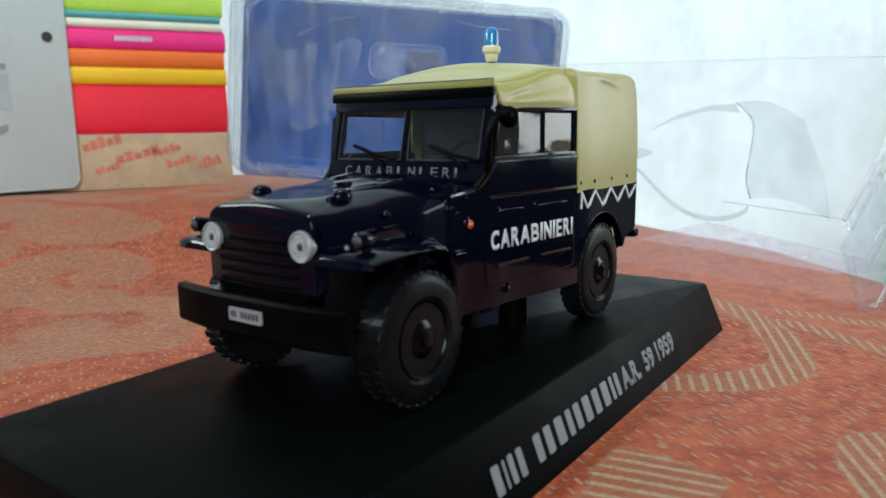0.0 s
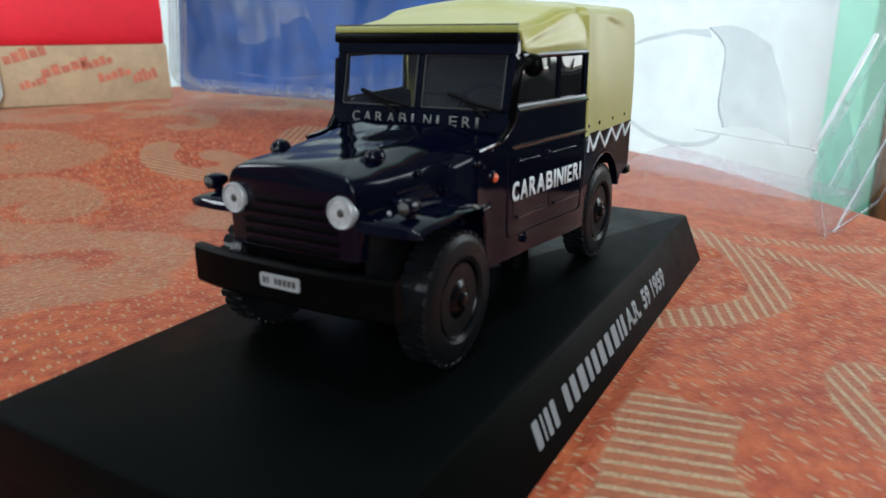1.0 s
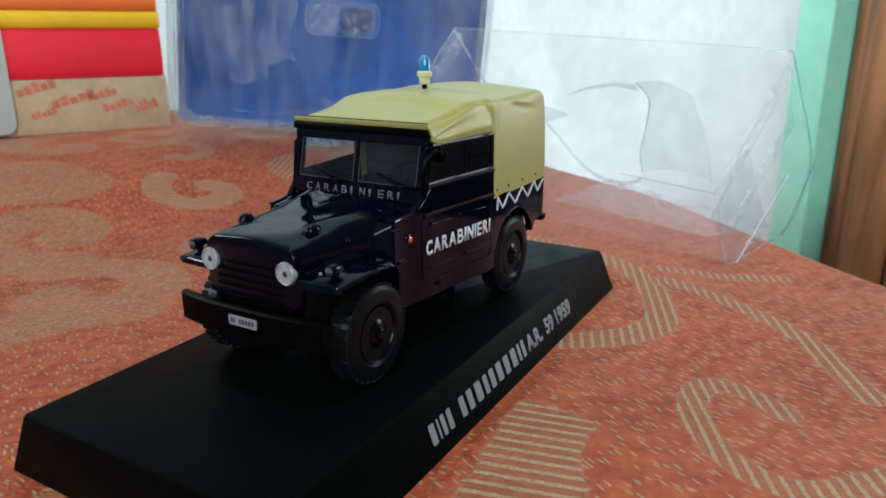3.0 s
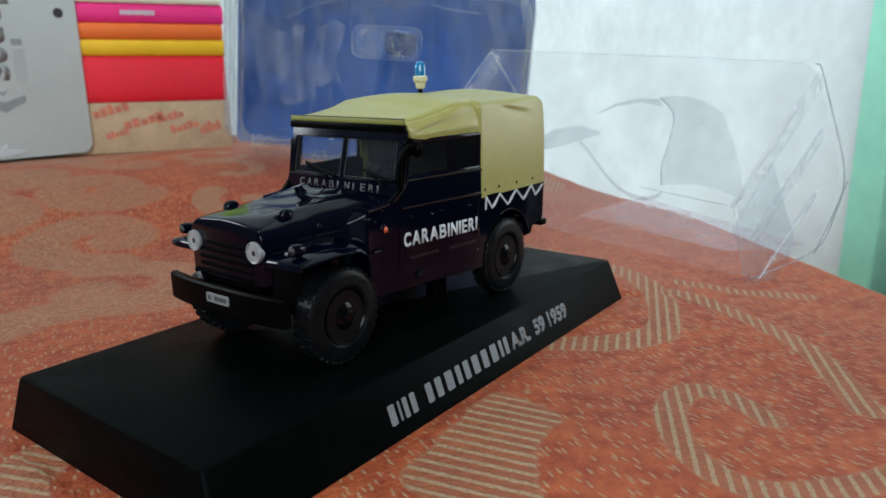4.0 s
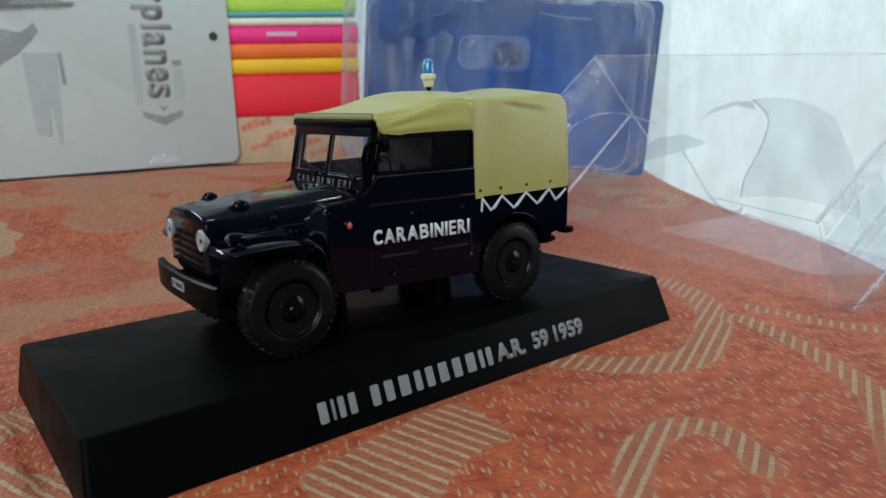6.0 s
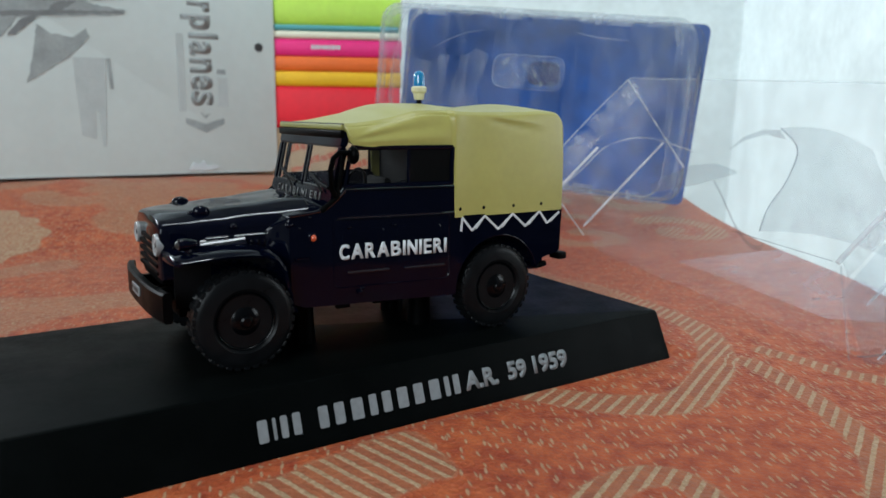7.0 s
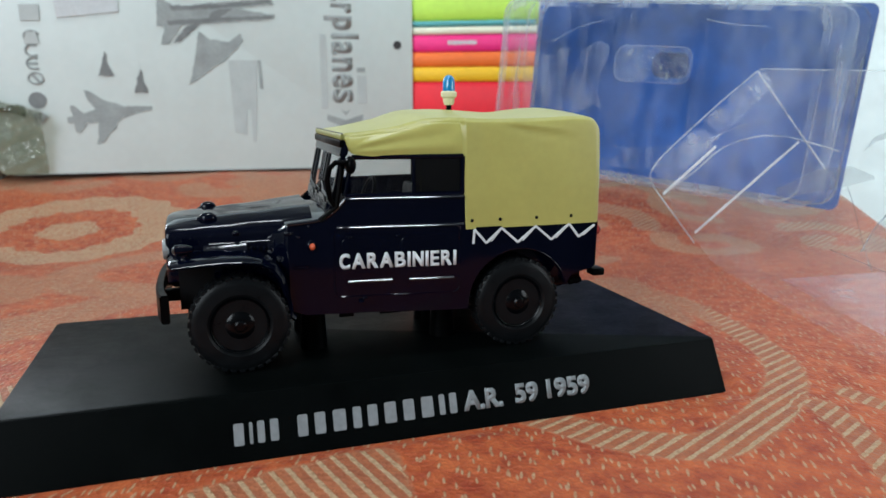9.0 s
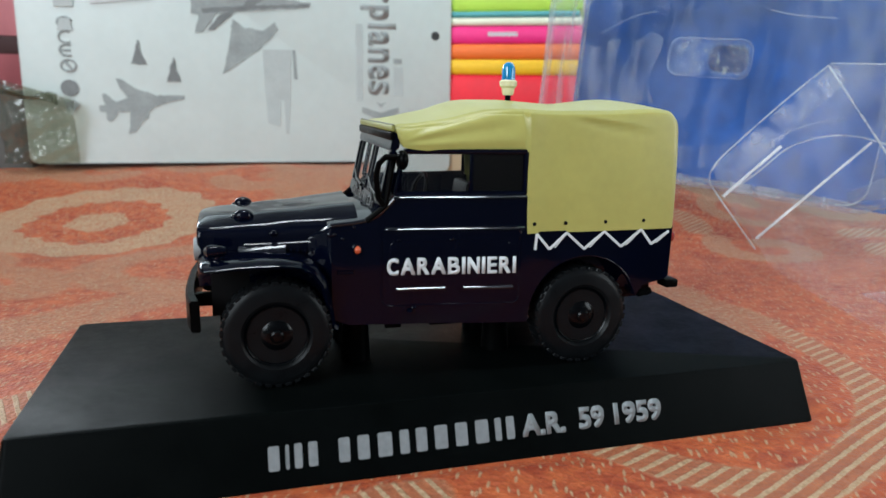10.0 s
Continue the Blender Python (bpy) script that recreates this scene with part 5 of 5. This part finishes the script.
def build_books():
    """A stack of books lying on a carton; spines run from (8, 29) to (15, 25.6)."""
    d = Vector((6.8, -3.5, 0)).normalized()
    turn = math.degrees(math.atan2(d.y, d.x))
    base = Vector((15.0, 25.6, 0))

    def spine(name, z0, z1, colour, label, pages=True, slide=0.0, inset=0.0):
        b0 = thing(name, (base.x + d.x * slide, base.y + d.y * slide, z0), turn, label, "book", "books in the coloured stack")
        t = 0.10
        mat = book_material("cover_" + label.split()[0], colour)
        rows = []
        for f in range(9):
            a = radians(-90 + 180 * f / 8)
            rows.append((0.18 - 0.18 * math.cos(a) + inset, (z0 + z1) / 2 + (z1 - z0) / 2 * math.sin(a) * 0.999))
        outer = [(y, z) for y, z in rows]
        L = -19.0
        part("cover_spine", slab(outer + [(9.0, z1), (9.0, z0)], "x", L, 0.0, 0.03), mat, b0, smooth=True)
        part("page_block", box(-18.8, 0.03, 0.5 + inset, 8.8, z0 + t, z1 - t), PAPER, b0)
        return b0

    z = 4.42
    for name, h, col, lab, sl in (("book", 2.47, (0.80, 0.018, 0.035), "thick red book lying in the stack", 0.0), ("book", 0.88, (0.85, 0.50, 0.02), "yellow book lying in the stack", 0.05), ("book", 0.86, (0.86, 0.17, 0.03), "orange book lying in the stack", 0.0), ("book", 1.0, (0.86, 0.03, 0.22), "magenta book lying in the stack", 0.1),
                                  ("book", 0.46, (0.80, 0.80, 0.62), "cream book lying in the stack", 0.0), ("book", 0.34, (0.10, 0.38, 0.40), "teal patterned book lying in the stack", -0.1), ("book", 1.6, (0.50, 0.78, 0.10), "lime green book lying in the stack", 0.05)):
        bk = spine(name, z, z + h - 0.012, col, lab, slide=sl)
        if lab.startswith("magenta"):
            xs = -5.35
            for w in (0.25, 0.2, 0.3, 0.2, 0.25, 0.28, 0.2, 0.3, 0.24, 0.2):
                part("spine_bar", box(xs, xs + w * 0.6, -0.012, 0.02, z + 0.40, z + 0.64), WHITE_INK, bk, "small white bar of the spine title")
                xs += w * 0.6 + 0.03
        z += h
    # the carton below
    ct = thing("brown_carton", (base.x, base.y, 1.6), turn, "brown cardboard carton with smudged red print under the books", "box")
    part("body", box(-19.5, 0.1, 0.12, 10, 1.62, 4.40, 0.06), KRAFT, ct)
    for k, (x, zz, w, h) in enumerate(((-7.1, 3.55, 1.9, 0.45), (-5.6, 2.9, 2.2, 0.4), (-3.9, 3.2, 1.5, 0.35), (-1.6, 2.5, 1.2, 0.5), (-6.6, 2.4, 1.2, 0.3), (-3.2, 2.6, 1.6, 0.35))):
        b = None
        for i in range(5):
            b = join(b, placed(box(i * w / 5, i * w / 5 + w / 6, 0.108, 0.125, 0, h * (0.8 + 0.2 * ((i * 7 + k) % 3))), pose(x, 0, zz) @ pose(0, 0, 0, 0, -14, 0)))
        part("red_print", b, KRAFT_INK, ct, "smudged red print bars", smooth=False)


PAPER = material("page_edges", (0.72, 0.68, 0.58), 0.8, vary=0.1, scale=200)
build_books()


PACK_WALL = clear_plastic("whitish_pack_wall", (0.93, 0.95, 0.96), 0.14, (0.82, 0.88, 0.9), 0.12, 1.15, (2.0, 2.0, 0.3))
WINDOW_SHEET = clear_plastic("window_sheet_plastic", (0.95, 0.97, 0.98), 0.10, (0.80, 0.88, 0.92), 0.08, 1.3, (6.0, 6.0, 4.0))
WHITE_STREAK = clear_plastic("whitish_streaked_plastic", (0.97, 0.98, 0.98), 0.08, (0.82, 0.88, 0.92), 0.15, 1.04, (3.0, 3.0, 0.6))
# dark blue that stands in for the shade behind the pressed window
WINDOW_PAINTED_SHADE = material("pack_painted_shade", (0.004, 0.028, 0.14), 0.6, vary=0.3, scale=90, spec=0.2)


def build_pack():
    """Blue card with a deep clear cover in front, leaning a little to one side."""
    u = Vector((0.62, -0.78, 0)).normalized()
    turn = math.degrees(math.atan2(u.y, u.x))
    pack = thing("blister_pack", (14.4, 12.5, 0.8), turn, "upright blue backing card with a deep clear plastic cover", "packaging")
    m = pose(-0.5, 0, 6.05) @ pose(0, 0, 0, 0, 5, 0)

    def ring(w, h, y, r, dx=0.0, n=6):
        return [(a + dx, y, c) for a, c in rounded(-w, w, -h, h, r, n)]
    part("card", placed(slab(rounded(-7.7, 7.7, -4.35, 4.25, 0.35, 5), "y", 5.0, 5.12), m), BLUE_CARD, pack, "deep blue printed card")
    rows = [ring(7.55, 4.2, 4.97, 0.8), ring(7.3, 4.05, 4.7, 0.9), ring(7.25, 4.0, 1.0, 0.9), ring(7.15, 3.92, 0.45, 0.95), ring(6.9, 3.75, 0.12, 0.9), ring(6.5, 3.4, 0.0, 0.7)]
    cover = part("clear_cover", placed(loft(rows, caps=False), m), PACK_WALL, pack, "clear vacuum-formed cover")
    # front face with a pressed window
    face = bmesh.new()
    f = face.faces.new([face.verts.new(p) for p in ring(6.5, 3.4, 0.0, 0.7)])
    part("front_sheet", placed(face, m), STREAKY, cover)
    part("front_rim", placed(tube(ring(6.75, 3.62, 0.05, 0.8), 0.03, 6, closed=True), m), CLEAR_EDGE, cover, "whitish rounded rim")
    part("back_rim", placed(tube(ring(7.5, 4.18, 4.9, 0.8), 0.05, 6, closed=True), m), CLEAR_EDGE, cover)
    w = pose(0.0, 0, 7.2) @ pose(0, 0, 0, 0, 4, 0)
    rows = [[(a, -0.04, c) for a, c in rounded(-1.6, 1.6, -0.72, 0.72, 0.45, 6)], [(a, 0.28, c) for a, c in rounded(-1.45, 1.45, -0.6, 0.6, 0.4, 6)]]
    win = part("pressed_window", placed(loft(rows, caps=False), w), STREAKY, cover, "pressed oblong window")
    part("window_rim", placed(tube(rows[0], 0.022, 6, closed=True), w), CLEAR_EDGE, win)
    # a dark slab paints the shade seen through the window
    part("window_back", placed(slab(rounded(-0.15, 1.35, -0.5, 0.52, 0.35, 5), "y", 0.45, 0.5), w), WINDOW_PAINTED_SHADE, pack, "dark patch painted as shade behind the pressed window")
    b = bmesh.new()
    b.faces.new([b.verts.new((a, 0.29, c)) for a, c in rounded(-1.45, 1.45, -0.6, 0.6, 0.4, 6)])
    part("window_sheet", placed(b, w), WINDOW_SHEET, win)
    # whitish streaked patches and fine creases on the front
    for x0, x1, z0, z1 in ((-5.3, -3.6, 4.6, 7.9), (-3.4, -2.1, 5.4, 8.1), (-1.5, 3.4, 3.0, 3.9)):
        rows = []
        for i in range(9):
            f = i / 8
            side = 0.25 * math.sin(5 * f + x0)
            rows.append([(x0 + side + (x1 - x0) * k / 6, -0.03 - 0.02 * math.sin(math.pi * k / 6), z0 + (z1 - z0) * f + 0.15 * math.sin(k + x1)) for k in range(7)])
        part("scuff", loft(rows, close_ring=False, caps=False), WHITE_STREAK, cover, "whitish streaked patch")
    for line in (((2.1, 8.85), (3.0, 8.62), (4.3, 8.45)), ((-4.6, 8.3), (-3.2, 8.9), (-2.2, 9.05)), ((-5.2, 3.4), (-3.4, 3.15), (-1.6, 3.25))):
        part("crease", tube([(float(a), -0.03, float(c)) for a, c in trail(*line)[::4]], 0.018, 6), CLEAR_EDGE, cover)


build_pack()


def build_cover_box():
    """Empty clear cover lying on one long edge, its cradle torn and curled."""
    A, d, w = Vector((15.6, 7.45, 7.0)), Vector((-4.6, -0.1, -3.75)), Vector((2.3, -0.9, -3.2))
    # corners of the far end and of the near end, which flares out; the fifth lies on the lower right edge
    far_end = [A, A + d, A + d + w, A + d * 0.45 + w * 1.04, A + w]
    near_end = [Vector(p) for p in ((13.35, -5.7, 6.3), (9.9, -4.45, 2.15), (9.85, -5.1, 0.0), (14.1, -6.3, 0.25), (14.4, -6.75, 2.6))]
    foot = (far_end[2] + near_end[2]) / 2
    box_ = thing("clear_cover_box", (foot.x, foot.y, 0.0), 0, "empty clear plastic display cover lying on its side, torn and curled", "packaging")
    o = Vector((foot.x, foot.y, 0))

    def sheet(fn, nu, nv, name, mat, label=""):
        rows = [[fn(i / nu, j / nv) - o for j in range(nv + 1)] for i in range(nu + 1)]
        ob = part(name, loft(rows, close_ring=False, caps=False), mat, box_, label)
        ob.visible_shadow = False

    rounding = (0.10, 0.14, 0.14, 0.30, 0.30)

    def section(a, k=1.0, n=5):
        """The cover's rounded outline at a part a of its length, shrunk by k about its middle."""
        c = [p.lerp(q, a) for p, q in zip(far_end, near_end)]
        mid = sum(c, Vector()) / 5
        c = [mid + (p - mid) * k for p in c]
        ring = []
        for i in range(5):
            p, q, r = c[i - 1], c[i], c[(i + 1) % 5]
            s0, s1 = q.lerp(p, rounding[i]), q.lerp(r, rounding[i])
            ring += [s0.lerp(q, t / n).lerp(q.lerp(s1, t / n), t / n) for t in range(n + 1)]
        return ring

    rows = []
    for a, k in ((0.0, 0.80), (0.002, 0.88), (0.008, 0.94), (0.02, 0.975), (0.04, 0.995), *[(0.06 + 0.88 * i / 16, 1.0) for i in range(17)], (0.96, 0.995), (0.98, 0.975), (0.992, 0.94), (0.998, 0.88), (1.0, 0.80)):
        rows.append([v + Vector((0.04 * math.sin(a * 9 + j * 0.6), 0, 0.05 * math.sin(a * 8 + j * 0.9) * (v.z > 1.0))) - o for j, v in enumerate(section(a, k))])
    part("shell", loft(rows), SHELL, box_).visible_shadow = False

    def rim(pts, r=0.04, mat=CLEAR_EDGE):
        part("folded_edge", tube([p - o for p in pts], r, 6), mat, box_)

    def seg(p, q, n=10, sag=0.05):
        return [p.lerp(q, k / n) + Vector((0, 0, sag * math.sin(math.pi * k / n))) for k in range(n + 1)]

    def far(x, y):
        return A + d * x + w * y + Vector((0, -0.06, 0))
    # the far end: its edges, two ridges whitened to look shiny and the arched rim of the cradle
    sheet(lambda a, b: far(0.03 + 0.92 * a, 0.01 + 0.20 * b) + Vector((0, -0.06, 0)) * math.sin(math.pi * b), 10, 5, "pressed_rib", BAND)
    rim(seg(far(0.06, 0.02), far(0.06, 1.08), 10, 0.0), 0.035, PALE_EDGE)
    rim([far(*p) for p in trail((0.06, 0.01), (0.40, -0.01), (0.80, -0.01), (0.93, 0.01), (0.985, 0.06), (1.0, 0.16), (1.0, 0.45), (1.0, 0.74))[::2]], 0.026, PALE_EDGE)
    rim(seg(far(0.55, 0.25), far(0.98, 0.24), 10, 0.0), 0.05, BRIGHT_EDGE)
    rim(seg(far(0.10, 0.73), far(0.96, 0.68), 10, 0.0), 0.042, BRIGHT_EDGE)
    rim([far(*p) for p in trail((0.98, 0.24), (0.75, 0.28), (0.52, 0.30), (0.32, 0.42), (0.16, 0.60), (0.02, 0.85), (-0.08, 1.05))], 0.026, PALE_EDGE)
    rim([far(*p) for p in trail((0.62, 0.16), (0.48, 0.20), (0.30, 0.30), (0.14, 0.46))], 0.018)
    rim([section(k / 12)[3] for k in range(13)], 0.012, PALE_EDGE)
    # the near end: its outline, the lower fold whitened to look shiny and two slanting ridges
    n0, n1, n2, n3, n4 = near_end

    def near(x, y):
        return n0 + (n1 - n0) * x + (n4 - n0) * y + Vector((0, -0.05, 0))
    ring = section(1.0, 0.99)
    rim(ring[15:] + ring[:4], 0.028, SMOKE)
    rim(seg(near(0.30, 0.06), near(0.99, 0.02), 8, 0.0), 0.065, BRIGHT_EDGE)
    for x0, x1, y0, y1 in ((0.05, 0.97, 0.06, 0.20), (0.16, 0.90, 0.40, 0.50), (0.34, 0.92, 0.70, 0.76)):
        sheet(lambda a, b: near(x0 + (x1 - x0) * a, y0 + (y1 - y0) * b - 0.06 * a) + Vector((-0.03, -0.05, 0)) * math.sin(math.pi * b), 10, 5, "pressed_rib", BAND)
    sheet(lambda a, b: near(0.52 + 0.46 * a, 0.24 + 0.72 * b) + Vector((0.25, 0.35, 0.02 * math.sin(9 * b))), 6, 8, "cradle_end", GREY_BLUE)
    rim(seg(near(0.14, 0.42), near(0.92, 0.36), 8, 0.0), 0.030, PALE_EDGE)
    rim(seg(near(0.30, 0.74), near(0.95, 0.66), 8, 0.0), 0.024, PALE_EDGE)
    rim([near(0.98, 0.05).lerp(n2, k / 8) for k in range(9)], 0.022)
    rim(seg(far_end[1].lerp(n1, 0.76), n1, 8, 0.0), 0.012, SMOKE)
    rim(seg(n4.lerp(n3, 0.05), n3.lerp(n2, 0.12), 8, -0.1), 0.026, SMOKE)
    def floor_sheet(a, b):
        p, q = far_end[1].lerp(near_end[1], 0.03 + 0.93 * a), far_end[2].lerp(near_end[2], 0.03 + 0.93 * a)
        r = far_end[3].lerp(near_end[3], 0.03 + 0.93 * a)
        edge = p.lerp(q, 0.7)
        return edge.lerp(r, b) + Vector((0, 0, 0.12 + 0.08 * math.sin(3 * a + 2 * b)))
    sheet(lambda a, b: floor_sheet(0.5 + 0.5 * a, b), 14, 8, "cradle_floor", LILAC)
    # the torn cradle: two curled flaps
    c0 = [Vector(p) for p in ((12.3, -1.3, 5.05), (12.45, -1.74, 4.5), (11.95, -1.85, 3.7), (11.0, -2.0, 3.0), (10.3, -2.3, 2.5))]
    c1 = [Vector(p) for p in ((14.3, -2.75, 4.5), (14.5, -2.9, 4.0), (14.7, -3.2, 3.2), (14.8, -3.4, 2.4), (14.6, -3.6, 1.5))]
    c0, c1 = ([Vector(p) for p in trail(*[tuple(p) for p in c])] for c in (c0, c1))
    def flap(a, b):
        k = round(a * (len(c0) - 1))
        p, q = c0[k], c1[k]
        return p.lerp(q, b) + Vector((0, 0, 0.25 * math.sin(math.pi * b)))
    sheet(flap, 28, 10, "curled_flap", HAZE)
    rim([c for c in c0], 0.022, SMOKE)
    arch_ = [Vector(p) for p in ((12.3, -1.3, 5.0), (12.9, -0.4, 5.0), (13.8, 0.9, 4.75), (14.8, 2.1, 4.3))]
    arch2 = [Vector(p) for p in ((12.4, -1.4, 4.75), (13.0, -0.4, 4.85), (13.9, 0.95, 4.62), (14.8, 2.1, 4.27))]
    def sliver(a, b):
        k = a * 3
        i = min(2, int(k))
        return arch_[i].lerp(arch_[i + 1], k - i).lerp(arch2[i].lerp(arch2[i + 1], k - i), b)
    sheet(sliver, 12, 2, "curled_flap", SMOKE)
    t0 = [Vector(p) for p in ((15.5, 2.3, 3.55), (15.6, 3.2, 3.75), (15.4, 4.2, 3.6), (15.0, 5.6, 2.8))]
    t1 = [Vector(p) for p in ((15.5, 2.25, 3.45), (15.5, 3.0, 3.2), (15.3, 3.9, 2.9), (15.0, 5.5, 2.5))]
    def tongue(a, b):
        k = a * 3
        i = min(2, int(k))
        return t0[i].lerp(t0[i + 1], k - i).lerp(t1[i].lerp(t1[i + 1], k - i), b)
    sheet(tongue, 12, 3, "curled_flap", SMOKE)
    ctrl = [Vector(p) for p in ((15.4, 3.1, 3.2), (14.4, 1.6, 2.6), (14.2, 1.2, 1.2), (12.2, -1.3, 1.5), (10.6, -2.2, 2.3))]
    def bez(f):
        pts = ctrl
        while len(pts) > 1:
            pts = [p.lerp(q, f) for p, q in zip(pts, pts[1:])]
        return pts[0]
    sheet(lambda a, b: bez(a) + Vector((0.05, 0.02, -0.16)) * b, 20, 2, "curled_flap", SMOKE)


HAZE = clear_plastic("hazy_plastic", (0.87, 0.89, 0.90), 0.13, (0.55, 0.58, 0.60), 0.2, 1.04)
SHELL = clear_plastic("clear_shell", (0.985, 0.988, 0.99), 0.056, (0.84, 0.82, 0.84), 0.14, 1.03)
# the bright and pale edges hold the folds' shine as milky white colour
BRIGHT_EDGE = clear_plastic("fold_painted_shine", (0.9, 0.92, 0.93), 0.6, (0.92, 0.95, 0.97), 0.12, 1.3)
LILAC = clear_plastic("lilac_tinted_plastic", (0.95, 0.91, 0.95), 0.13, (0.78, 0.70, 0.79), 0.1, 1.2, (0.8, 1.6, 1.0))
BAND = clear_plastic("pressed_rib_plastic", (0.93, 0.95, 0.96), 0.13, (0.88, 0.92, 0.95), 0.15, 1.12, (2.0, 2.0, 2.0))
GREY_BLUE = clear_plastic("grey_blue_plastic", (0.86, 0.89, 0.92), 0.07, (0.6, 0.68, 0.75), 0.15, 1.1, (1.5, 1.5, 1.5))
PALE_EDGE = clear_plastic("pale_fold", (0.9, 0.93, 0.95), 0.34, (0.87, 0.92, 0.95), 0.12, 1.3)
SMOKE = clear_plastic("plastic_fold", (0.80, 0.82, 0.84), 0.10, (0.55, 0.57, 0.6), 0.15, 1.15)
build_cover_box()
